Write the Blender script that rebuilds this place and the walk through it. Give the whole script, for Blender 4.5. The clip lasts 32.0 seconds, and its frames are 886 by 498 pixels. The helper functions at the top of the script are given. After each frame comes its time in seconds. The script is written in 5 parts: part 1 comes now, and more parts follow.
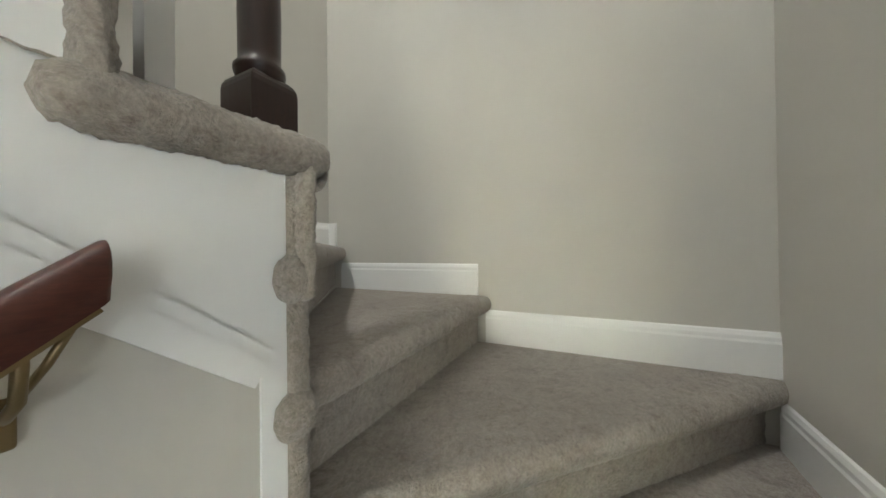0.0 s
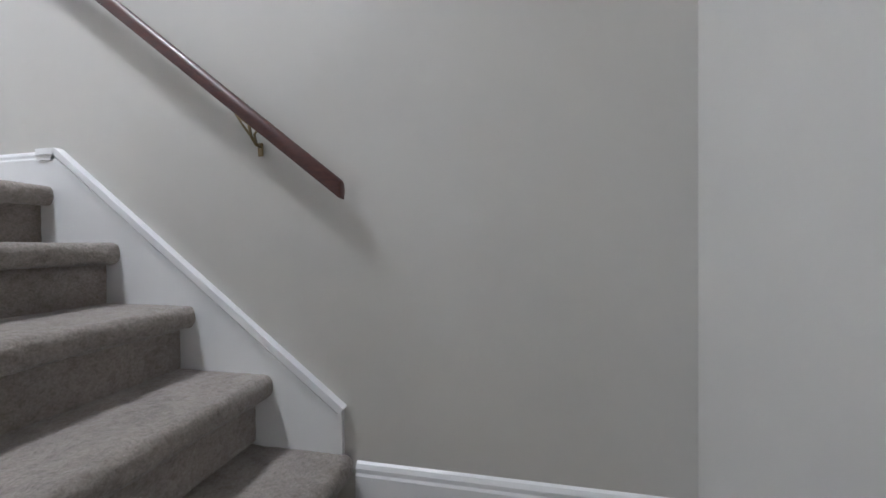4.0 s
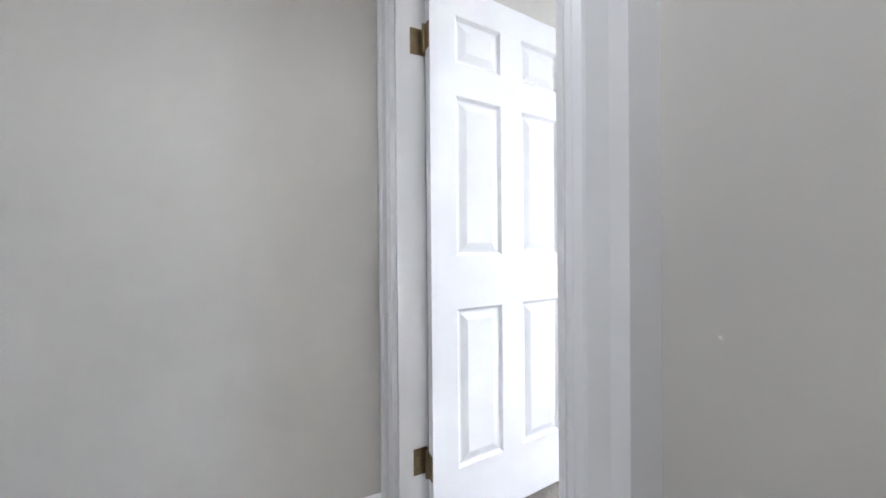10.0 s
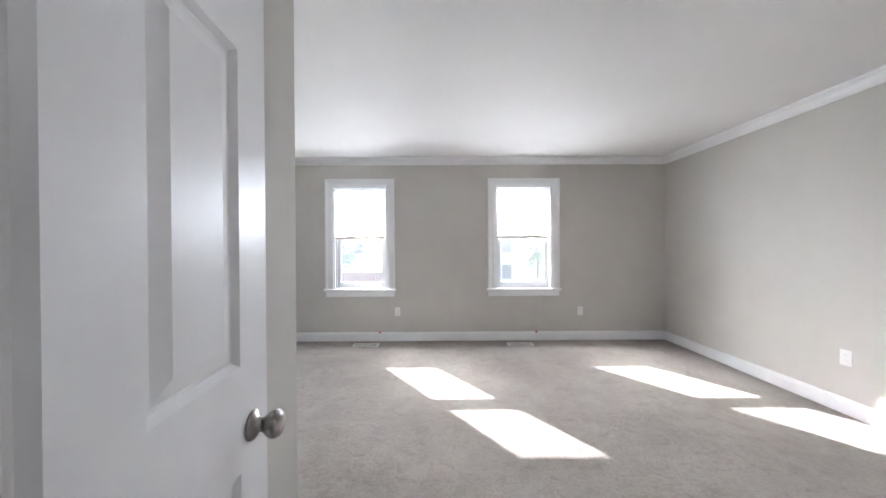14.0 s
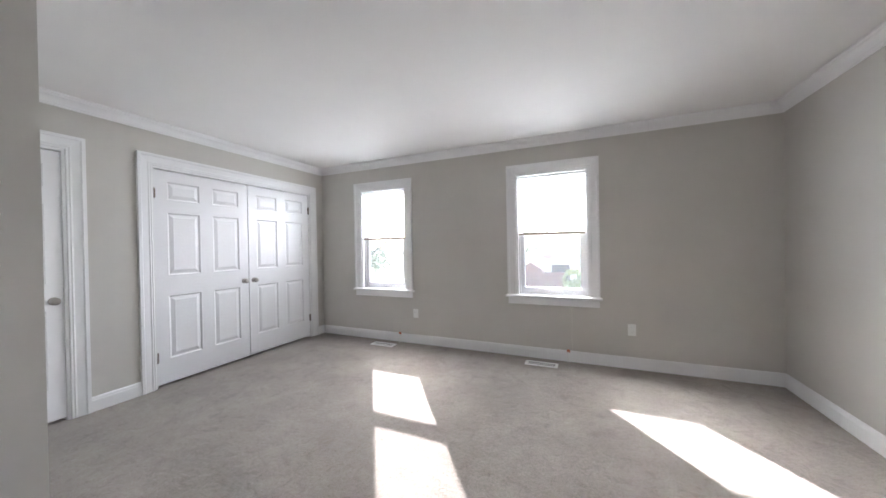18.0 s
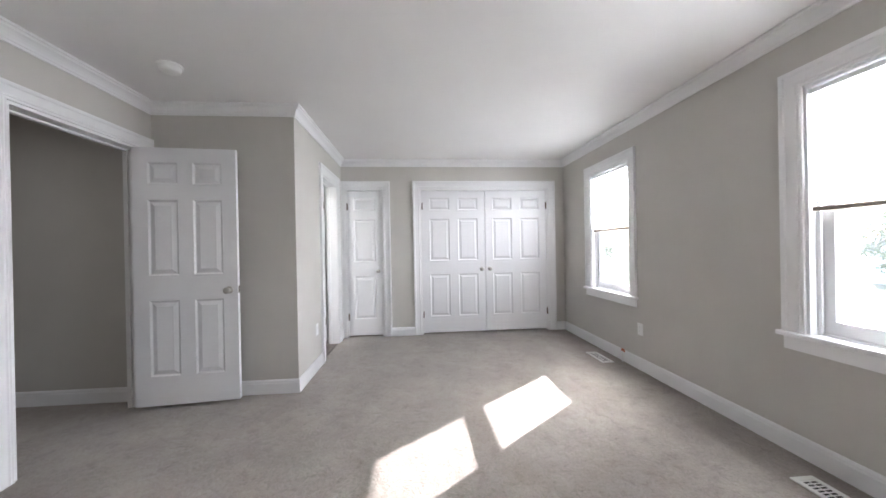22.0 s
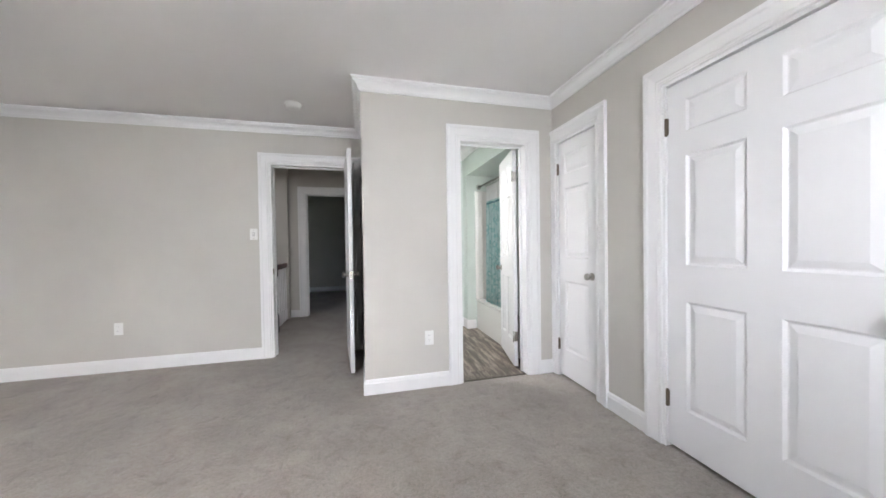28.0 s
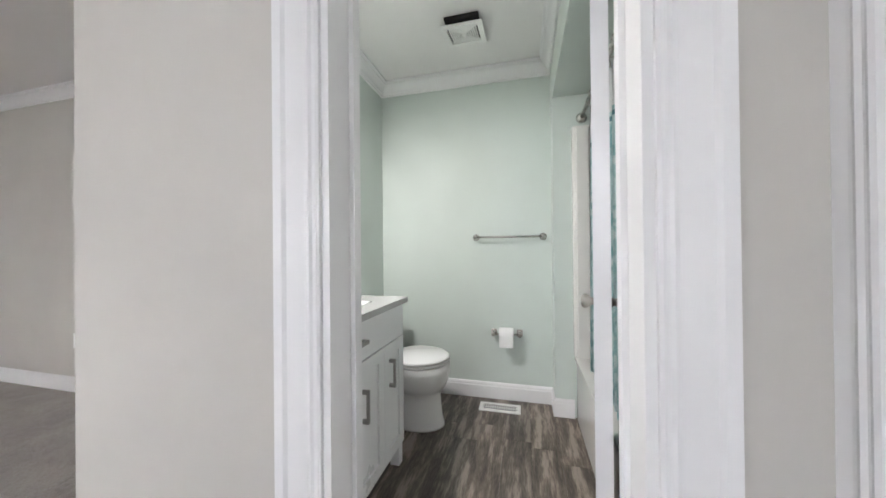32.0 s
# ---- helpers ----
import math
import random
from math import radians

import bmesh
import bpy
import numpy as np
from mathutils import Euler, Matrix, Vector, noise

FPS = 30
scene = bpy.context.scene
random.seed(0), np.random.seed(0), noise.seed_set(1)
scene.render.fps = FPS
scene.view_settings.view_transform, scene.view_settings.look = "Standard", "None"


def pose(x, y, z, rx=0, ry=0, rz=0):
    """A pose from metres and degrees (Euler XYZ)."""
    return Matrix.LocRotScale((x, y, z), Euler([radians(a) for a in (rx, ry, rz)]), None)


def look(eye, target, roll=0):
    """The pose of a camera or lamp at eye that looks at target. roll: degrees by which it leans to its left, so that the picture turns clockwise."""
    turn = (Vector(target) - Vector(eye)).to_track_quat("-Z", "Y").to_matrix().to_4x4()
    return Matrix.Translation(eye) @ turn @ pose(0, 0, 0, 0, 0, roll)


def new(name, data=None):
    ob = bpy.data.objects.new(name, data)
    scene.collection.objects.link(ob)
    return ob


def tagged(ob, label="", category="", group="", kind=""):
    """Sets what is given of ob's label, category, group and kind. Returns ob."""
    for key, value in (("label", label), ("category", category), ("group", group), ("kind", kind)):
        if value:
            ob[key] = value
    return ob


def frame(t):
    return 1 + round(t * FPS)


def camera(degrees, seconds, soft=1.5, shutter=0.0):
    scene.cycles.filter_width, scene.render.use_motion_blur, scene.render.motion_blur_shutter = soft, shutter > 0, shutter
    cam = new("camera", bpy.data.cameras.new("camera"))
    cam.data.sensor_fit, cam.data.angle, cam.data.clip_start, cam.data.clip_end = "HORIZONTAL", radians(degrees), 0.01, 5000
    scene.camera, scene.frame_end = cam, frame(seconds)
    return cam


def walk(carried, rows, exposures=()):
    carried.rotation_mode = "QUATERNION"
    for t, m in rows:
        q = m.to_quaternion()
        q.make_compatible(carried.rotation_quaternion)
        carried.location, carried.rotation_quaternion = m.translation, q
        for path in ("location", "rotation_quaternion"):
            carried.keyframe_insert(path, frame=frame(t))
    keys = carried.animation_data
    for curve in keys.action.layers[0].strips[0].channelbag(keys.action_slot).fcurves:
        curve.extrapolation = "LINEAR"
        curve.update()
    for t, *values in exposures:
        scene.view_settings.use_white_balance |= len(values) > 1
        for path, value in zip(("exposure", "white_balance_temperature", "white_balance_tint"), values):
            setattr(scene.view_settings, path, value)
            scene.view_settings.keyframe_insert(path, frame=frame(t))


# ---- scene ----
cam = camera(108.50, 32.0, soft=1.6)
# seconds, x, y, z, pitch + 90, roll, yaw
PATH = [
    (0, 1.599, -1.044, -0.943, 90.38, 0.68, -62.63),
    (0.5, 1.779, -0.999, -0.755, 89.34, 0.87, -52.85),
    (1, 1.949, -0.917, -0.617, 89.55, 0.71, -44.60),
    (1.5, 2.172, -0.876, -0.480, 89.82, 0.77, -33.23),
    (2, 2.337, -0.797, -0.375, 89.94, 0.72, -24.42),
    (2.5, 2.385, -0.734, -0.283, 89.56, 0.67, -17.19),
    (3, 2.430, -0.673, -0.258, 89.52, 0.83, -7.29),
    (3.5, 2.419, -0.597, -0.241, 89.41, 0.67, 1.21),
    (5.5, 2.384, -0.259, -0.003, 89.50, 0.66, 42.02),
    (6, 2.321, -0.189, 0.076, 89.75, 0.80, 52.47),
    (6.5, 2.242, -0.134, 0.113, 89.83, 0.75, 63.23),
    (7, 2.145, -0.104, 0.138, 89.87, 0.67, 72.24),
    (7.5, 1.956, -0.043, 0.208, 89.69, 0.98, 81.45),
    (8, 1.704, -0.020, 0.343, 89.65, 0.72, 88.37),
    (8.5, 1.447, -0.027, 0.484, 89.93, 0.77, 87.47),
    (9, 1.198, -0.012, 0.669, 89.87, 0.48, 81.42),
    (9.5, 0.945, -0.002, 0.872, 89.91, 0.36, 75.14),
    (10, 0.726, -0.012, 1.066, 89.73, 0.50, 66.57),
    (10.5, 0.495, -0.016, 1.201, 89.70, 0.70, 57.94),
    (11, 0.298, 0.035, 1.271, 89.24, -0.14, 49.00),
    (11.5, 0.172, 0.104, 1.264, 89.54, 0.07, 40.37),
    (12, 0.090, 0.169, 1.255, 89.73, -0.02, 30.20),
    (12.5, 0.049, 0.242, 1.262, 89.42, 0.56, 21.09),
    (13, 0.032, 0.295, 1.240, 89.60, 0.33, 13.20),
    (13.5, 0.042, 0.339, 1.248, 89.62, 0.38, 6.37),
    (14, 0.003, 0.430, 1.256, 89.62, 0.29, -0.21),
    (14.5, -0.010, 0.600, 1.262, 89.60, 0.23, -6.34),
    (15, 0.040, 0.705, 1.262, 89.62, 0.35, -9.89),
    (15.5, 0.194, 0.785, 1.258, 89.66, 0.50, -8.78),
    (16, 0.414, 0.845, 1.250, 89.70, 0.68, -4.29),
    (16.5, 0.663, 0.887, 1.242, 89.73, 0.83, 2.34),
    (17, 0.929, 0.918, 1.232, 89.57, 0.98, 9.64),
    (17.5, 1.180, 0.988, 1.254, 89.47, 1.03, 16.84),
    (18, 1.410, 1.027, 1.256, 89.61, 1.02, 23.57),
    (18.5, 1.657, 1.046, 1.247, 89.81, 0.97, 30.57),
    (19, 1.983, 1.220, 1.225, 89.87, 0.98, 38.35),
    (19.5, 2.170, 1.328, 1.225, 89.93, 1.08, 44.37),
    (20, 2.355, 1.537, 1.203, 89.86, 1.08, 51.70),
    (20.5, 2.425, 1.786, 1.207, 89.64, 1.04, 59.29),
    (21, 2.424, 2.045, 1.211, 89.69, 1.09, 67.59),
    (21.5, 2.386, 2.320, 1.215, 89.69, 1.12, 76.51),
    (22, 2.313, 2.569, 1.208, 89.85, 1.05, 85.36),
    (22.5, 2.205, 2.868, 1.180, 90.23, 1.20, 95.44),
    (23, 2.072, 3.088, 1.157, 90.22, 1.18, 103.62),
    (23.5, 1.928, 3.328, 1.162, 90.20, 1.17, 112.00),
    (24, 1.705, 3.511, 1.138, 90.24, 1.14, 118.74),
    (24.5, 1.478, 3.673, 1.134, 90.00, 0.90, 124.87),
    (25, 1.205, 3.883, 1.120, 90.53, 1.06, 131.32),
    (25.5, 0.969, 4.030, 1.127, 90.40, 0.97, 137.41),
    (26, 0.673, 4.122, 1.152, 89.63, 1.03, 143.84),
    (26.5, 0.404, 4.160, 1.170, 89.44, 0.97, 150.04),
    (28.5, -0.792, 3.977, 1.164, 89.04, 0.71, 169.93),
    (29, -1.034, 3.800, 1.166, 89.01, 0.56, 173.23),
    (29.5, -1.230, 3.550, 1.167, 89.17, 0.66, 176.43),
    (30, -1.396, 3.257, 1.168, 89.18, 0.47, 179.46),
    (30.5, -1.515, 2.967, 1.174, 89.16, 0.46, 182.74),
    (31, -1.601, 2.697, 1.171, 89.20, 0.41, 186.21),
    (31.5, -1.662, 2.446, 1.121, 89.83, 0.50, 189.93),
    (32, -1.706, 2.138, 1.095, 90.30, 0.56, 194.43),
]
EXPOSURE = [  # seconds, stops, kelvin, tint
    (0, 5.78, 6450, 4), (1, 5.8, 6150, 4), (2, 5.74, 5950, 8), (3.5, 5.68, 5650, 12), (5.5, 5.62, 5600, 13), (7, 5.38, 5600, 13), (8, 5.2, 5600, 13),
    (9, 4.88, 5650, 13), (10, 4.3, 5850, 13), (11, 3.66, 5750, 13), (12, 3.22, 5850, 14), (13, 2.85, 6000, 15), (14.5, 2.64, 6150, 15), (16.5, 2.42, 6200, 15),
    (20, 2.38, 6250, 16), (23, 2.48, 6300, 16), (26, 2.57, 6350, 16), (30, 2.52, 6450, 15), (32, 2.25, 6450, 16)]
walk(cam, [(t, pose(x, y, z, a, b, c)) for t, x, y, z, a, b, c in PATH], EXPOSURE)

# ---- light: low sun and sky through the two windows, a lamp over the stair head, one over the vanity ----
world = bpy.data.worlds.new("sky")
scene.world = world
world.use_nodes = True
wn = world.node_tree.nodes
sky = wn.new("ShaderNodeTexSky")
sky.sky_type = "NISHITA"
sky.sun_disc = False
sky.sun_elevation = radians(31.4)
sky.sun_rotation = radians(-36.5)
sky.altitude = 50
wn["Background"].inputs[1].default_value = 0.15
world.node_tree.links.new(sky.outputs[0], wn["Background"].inputs[0])

sun_data = bpy.data.lights.new("sun", "SUN")
sun_data.energy = 5.0
sun_data.angle = radians(0.6)
sun_data.color = (1.0, 0.97, 0.93)
sun = new("sun", sun_data)
sun.matrix_world = look((-7.35, 14.0, 7.6), (0, 4, 0))


def area_lamp(name, at, aim, sx, sy, watts, colour):
    d = bpy.data.lights.new(name, "AREA")
    d.shape, d.size, d.size_y, d.energy, d.color = "RECTANGLE", sx, sy, watts, colour
    ob = new(name, d)
    ob.matrix_world = look(at, aim)
    return ob


SKYLIGHT = (0.93, 0.97, 1.0)
area_lamp("window_skylight", (-1.09, 4.93, 1.73), (-1.09, 3.0, 0.60), 0.66, 0.62, 7.0, SKYLIGHT)
area_lamp("window_skylight", (1.10, 4.93, 1.73), (1.10, 3.0, 0.60), 0.66, 0.62, 7.0, SKYLIGHT)


def point_lamp(name, at, watts, colour, radius):
    d = bpy.data.lights.new(name, "POINT")
    d.energy, d.color, d.shadow_soft_size = watts, colour, radius
    ob = new(name, d)
    ob.location = at
    return ob


# unseen fill lamp added to brighten the hall below
area_lamp("lower_west_fill", (-7.49, -3.4, -1.43), (-4.0, -3.6, -2.632), 1.7, 1.7, 0.12, SKYLIGHT)
area_lamp("hall_lamp", (0.90, -0.42, 2.325), (0.9001, -0.42, 0), 0.30, 0.30, 0.85, (1.0, 0.99, 0.96))
area_lamp("vanity_lamp", (-0.72, 1.0, 2.015), (-1.05, 0.62, 0.0), 0.10, 0.10, 4.2, (1.0, 0.97, 0.93))
# added point lamp standing in for daylight from the storey below
point_lamp("lower_hall_fill", (-0.6, -3.4, -0.95), 1.35, (0.92, 0.96, 1.0), 0.45)

# ---- materials ----
def mat(name, colour, rough=0.6, metal=0.0, **k):
    m = bpy.data.materials.new(name)
    m.use_nodes = True
    b = m.node_tree.nodes["Principled BSDF"]
    b.inputs["Base Color"].default_value = (*colour, 1)
    b.inputs["Roughness"].default_value = rough
    b.inputs["Metallic"].default_value = metal
    for key, v in k.items():
        b.inputs[key.replace("_", " ")].default_value = v
    return m


class Nodes:
    """Short hand for wiring one material."""

    def __init__(self, m):
        self.t = m.node_tree
        self.b = self.t.nodes["Principled BSDF"]
        self.co = self.t.nodes.new("ShaderNodeTexCoord")

    def add(self, kind, **k):
        n = self.t.nodes.new(kind)
        for key, v in k.items():
            n.inputs[key.replace("_", " ")].default_value = v
        return n

    def link(self, a, b):
        self.t.links.new(a, b)

    def noise(self, scale, detail=3.0, rough=0.55, stretch=None, src="Object"):
        n = self.add("ShaderNodeTexNoise", Scale=scale, Detail=detail, Roughness=rough)
        if stretch:
            mp = self.add("ShaderNodeMapping", Scale=stretch)
            self.link(self.co.outputs[src], mp.inputs["Vector"])
            self.link(mp.outputs[0], n.inputs["Vector"])
        else:
            self.link(self.co.outputs[src], n.inputs["Vector"])
        return n.outputs["Fac"]

    def ramp(self, fac, stops):
        r = self.t.nodes.new("ShaderNodeValToRGB")
        els = r.color_ramp.elements
        while len(els) < len(stops):
            els.new(0.5)
        for e, (p, c) in zip(els, stops):
            e.position, e.color = p, (*c, 1) if len(c) == 3 else c
        self.link(fac, r.inputs["Fac"])
        return r.outputs["Color"]

    def mix(self, fac, a, b, kind="MIX"):
        n = self.t.nodes.new("ShaderNodeMix")
        n.data_type, n.blend_type = "RGBA", kind
        for sock, v in ((n.inputs[0], fac), (n.inputs[6], a), (n.inputs[7], b)):
            if hasattr(v, "is_output"):
                self.link(v, sock)
            else:
                sock.default_value = v if not isinstance(v, tuple) else (*v, 1)
        return n.outputs[2]

    def bump(self, height, strength, distance=0.01, after=None):
        n = self.add("ShaderNodeBump", Strength=strength, Distance=distance)
        self.link(height, n.inputs["Height"])
        if after:
            self.link(after, n.inputs["Normal"])
        return n.outputs[0]

    def out(self, colour=None, rough=None, normal=None):
        if colour:
            self.link(colour, self.b.inputs["Base Color"])
        if rough:
            self.link(rough, self.b.inputs["Roughness"])
        if normal:
            self.link(normal, self.b.inputs["Normal"])


def tone(c, f):
    return tuple(min(1.0, v * f) for v in c)


def painted(name, c, rough, spread=0.04, orange=0.06):
    """Rolled wall paint: slight blotches and roller stipple."""
    m = mat(name, c, rough)
    n = Nodes(m)
    big, fine = n.noise(1.3, 4), n.noise(260, 2)
    col = n.ramp(big, [(0.3, tone(c, 1 - spread)), (0.7, tone(c, 1 + spread))])
    r = n.ramp(n.noise(6, 3), [(0.3, (rough - 0.06,) * 3), (0.7, (rough + 0.06,) * 3)])
    n.out(col, r, n.bump(fine, orange, 0.002))
    return m


def gloss_paint(name, c, rough):
    """Brushed enamel: faint long brush marks, slight soiling."""
    m = mat(name, c, rough)
    n = Nodes(m)
    brush = n.noise(7, 2, 0.5, (1, 1, 0.06))
    n.out(n.ramp(n.noise(2.2, 3), [(0.25, tone(c, 0.965)), (0.75, c)]), n.ramp(brush, [(0.3, (rough - 0.01,) * 3), (0.7, (rough + 0.02,) * 3)]))
    return m


WALL = painted("greige_wall_paint", (0.555, 0.535, 0.497), 0.72)
GREEN = painted("pale_green_wall_paint", (0.59, 0.652, 0.612), 0.58)
CEIL = painted("white_ceiling_paint", (0.80, 0.79, 0.78), 0.8, 0.02, 0.10)
TRIM = gloss_paint("white_gloss_trim_paint", (0.82, 0.82, 0.82), 0.34)
DOOR = gloss_paint("white_door_paint", (0.80, 0.80, 0.81), 0.36)
PLASTIC = mat("white_plastic", (0.80, 0.80, 0.78), 0.35)
NICKEL = mat("satin_nickel", (0.62, 0.60, 0.57), 0.26, 1.0)
KNOB = mat("brushed_grey_nickel", (0.40, 0.38, 0.355), 0.30, 1.0)
BRASS = mat("aged_brass", (0.24, 0.18, 0.10), 0.40, 1.0)
BRONZE = mat("dark_bronze_hinge", (0.16, 0.13, 0.10), 0.42, 1.0)
DARK = mat("dark_gap", (0.02, 0.02, 0.02), 0.9)
COPPER = mat("copper_pipe", (0.55, 0.22, 0.14), 0.4, 1.0)
VINYL = mat("white_vinyl_window_frame", (0.80, 0.81, 0.82), 0.35)
TAN = mat("tan_weathered_rail", (0.36, 0.31, 0.25), 0.55)
CORD = mat("cream_cord", (0.75, 0.73, 0.68), 0.7)


def make_carpet():
    """Cut pile: fine tufts, brushed flakes of nap a few centimetres wide, wide worn patches."""
    c = (0.282, 0.250, 0.222)
    m = mat("taupe_cut_pile_carpet", c, 0.95)
    n = Nodes(m)
    warp = n.add("ShaderNodeTexNoise", Scale=12.0, Detail=5.0, Roughness=0.68, Distortion=0.7)
    n.link(n.co.outputs["Object"], warp.inputs["Vector"])
    flake = n.ramp(warp.outputs["Fac"], [(0.35, (0.83, 0.825, 0.825)), (0.45, (0.99, 0.99, 0.99)), (0.64, (1.06, 1.06, 1.06))])
    wide = n.ramp(n.noise(2.1, 4, 0.6), [(0.38, (0.90, 0.89, 0.88)), (0.62, (1.12, 1.12, 1.12))])
    tuft = n.noise(170, 4, 0.75)
    curl = n.ramp(n.noise(58, 3, 0.7), [(0.33, (0.80, 0.79, 0.78)), (0.47, (1.0, 1.0, 1.0)), (0.68, (1.10, 1.10, 1.10))])
    grain = n.ramp(tuft, [(0.34, tone(c, 0.80)), (0.66, tone(c, 1.20))])
    col = n.mix(1.0, n.mix(1.0, n.mix(1.0, grain, curl, "MULTIPLY"), flake, "MULTIPLY"), wide, "MULTIPLY")
    h = n.bump(tuft, 0.5, 0.007)
    n.out(col, None, n.bump(warp.outputs["Fac"], 0.4, 0.03, h))
    b = m.node_tree.nodes["Principled BSDF"]
    b.inputs["Sheen Weight"].default_value = 0.25
    b.inputs["Sheen Roughness"].default_value = 0.6
    b.inputs["Specular IOR Level"].default_value = 0.1
    return m


CARPET = make_carpet()


def wood(name, dark, light, rough, stretch, coat=0.0):
    m = mat(name, dark, rough, 0.0, Coat_Weight=coat, Coat_Roughness=0.15)
    n = Nodes(m)
    grain = n.noise(14, 6, 0.65, stretch)
    fine = n.noise(70, 4, 0.6, stretch)
    col = n.mix(0.35, n.ramp(grain, [(0.3, dark), (0.7, light)]), n.ramp(fine, [(0.35, dark), (0.7, light)]))
    n.out(col, n.ramp(grain, [(0.3, (rough - 0.05,) * 3), (0.7, (rough + 0.08,) * 3)]), n.bump(fine, 0.03, 0.002))
    return m


MAHOGANY = wood("dark_mahogany_stain", (0.042, 0.010, 0.007), (0.100, 0.028, 0.017), 0.42, (1, 9, 9), 0.06)
NEWEL = wood("near_black_mahogany_stain", (0.014, 0.005, 0.004), (0.034, 0.012, 0.009), 0.34, (9, 9, 1), 0.2)


# ---- building helpers ----
def part(name, bm, material, parent, label="", smooth=False, kind=""):
    me = bpy.data.meshes.new(name)
    bm.to_mesh(me)
    bm.free()
    me.materials.append(material)
    if smooth:
        for p in me.polygons:
            p.use_smooth = True
    ob = new(name, me)
    if parent:
        ob.parent = parent
    return tagged(ob, label, kind=kind)


def thing(name, label, category, at=(0, 0, 0), group="", rz=0.0):
    ob = new(name)
    ob.empty_display_size = 0.1
    ob.matrix_world = pose(*at, 0, 0, rz)
    return tagged(ob, label, category, group)


def structure(name, bm, material, label, category, smooth=False):
    ob = part(name, bm, material, None, label, smooth, "structure")
    ob["category"] = category
    return ob


def box(bm, x0, x1, y0, y1, z0, z1, m=None):
    v = [bm.verts.new(Vector((x, y, z)) if m is None else m @ Vector((x, y, z))) for x in (x0, x1) for y in (y0, y1) for z in (z0, z1)]
    for f in ((0, 1, 3, 2), (4, 6, 7, 5), (0, 4, 5, 1), (2, 3, 7, 6), (0, 2, 6, 4), (1, 5, 7, 3)):
        bm.faces.new([v[i] for i in f])
    return v


def boxes(*spans):
    bm = bmesh.new()
    for s in spans:
        box(bm, *s)
    return bm


def soft_box(x0, x1, y0, y1, z0, z1, r=0.004, seg=2):
    bm = boxes((x0, x1, y0, y1, z0, z1))
    bmesh.ops.bevel(bm, geom=bm.edges[:], offset=r, segments=seg, affect="EDGES", profile=0.5)
    return bm


def lathe(profile, n=24, m=None):
    """A turned shape: profile of (radius, z) from bottom to top."""
    bm = bmesh.new()
    rings = []
    for r, z in profile:
        ring = []
        for i in range(n):
            a = 2 * math.pi * i / n
            p = Vector((r * math.cos(a), r * math.sin(a), z))
            ring.append(bm.verts.new(m @ p if m else p))
        rings.append(ring)
    for a, b in zip(rings, rings[1:]):
        for i in range(n):
            bm.faces.new((a[i], a[(i + 1) % n], b[(i + 1) % n], b[i]))
    bm.faces.new(rings[0][::-1])
    bm.faces.new(rings[-1])
    return bm


def prism(bm, pts, axis, a0, a1):
    """Extrudes a polygon along an axis: pts are (u, v) in the other two axes, in x, y, z order."""
    def put(u, v, w):
        return {"x": (w, u, v), "y": (u, w, v), "z": (u, v, w)}[axis]
    lo = [bm.verts.new(put(u, v, a0)) for u, v in pts]
    hi = [bm.verts.new(put(u, v, a1)) for u, v in pts]
    k = len(pts)
    bm.faces.new(lo)
    bm.faces.new(hi[::-1])
    for i in range(k):
        bm.faces.new((lo[i], hi[i], hi[(i + 1) % k], lo[(i + 1) % k]))
    bmesh.ops.recalc_face_normals(bm, faces=bm.faces[:])
    return bm


def sweep(bm, path, profile, closed=False):
    """Runs a profile of (inward, up) along a plan path of (x, y, z) with mitred corners; inward is to the left of the way."""
    k = len(path)
    pts = [Vector(p) for p in path]
    rings = []
    for i, p in enumerate(pts):
        a = pts[i - 1] if i or closed else None
        b = pts[(i + 1) % k] if i < k - 1 or closed else None
        d1 = (p - a).to_2d().normalized() if a is not None else None
        d2 = (b - p).to_2d().normalized() if b is not None else None
        n1 = Vector((-d1.y, d1.x)) if d1 else None
        n2 = Vector((-d2.y, d2.x)) if d2 else None
        if n1 is None:
            off = n2
        elif n2 is None:
            off = n1
        else:
            s = n1 + n2
            off = s / max(0.2, s.dot(n1))
        rings.append([bm.verts.new((p.x + off.x * u, p.y + off.y * u, p.z + v)) for u, v in profile])
    m = len(profile)
    for i in range(k if closed else k - 1):
        a, b = rings[i], rings[(i + 1) % k]
        for j in range(m):
            bm.faces.new((a[j], b[j], b[(j + 1) % m], a[(j + 1) % m]))
    if not closed:
        bm.faces.new(rings[0])
        bm.faces.new(rings[-1][::-1])
    bmesh.ops.recalc_face_normals(bm, faces=bm.faces[:])
    return bm


def tube(bm, path, r, n=10):
    """A round bar along a path of points."""
    pts = [Vector(p) for p in path]
    rings = []
    for i, p in enumerate(pts):
        d = (pts[min(i + 1, len(pts) - 1)] - pts[max(i - 1, 0)]).normalized()
        u = d.orthogonal().normalized()
        if rings:
            u = (last - d * last.dot(d)).normalized()
        last = u
        w = d.cross(u)
        rings.append([bm.verts.new(p + (u * math.cos(2 * math.pi * j / n) + w * math.sin(2 * math.pi * j / n)) * r) for j in range(n)])
    for a, b in zip(rings, rings[1:]):
        for j in range(n):
            bm.faces.new((a[j], a[(j + 1) % n], b[(j + 1) % n], b[j]))
    bm.faces.new(rings[0][::-1])
    bm.faces.new(rings[-1])
    return bm


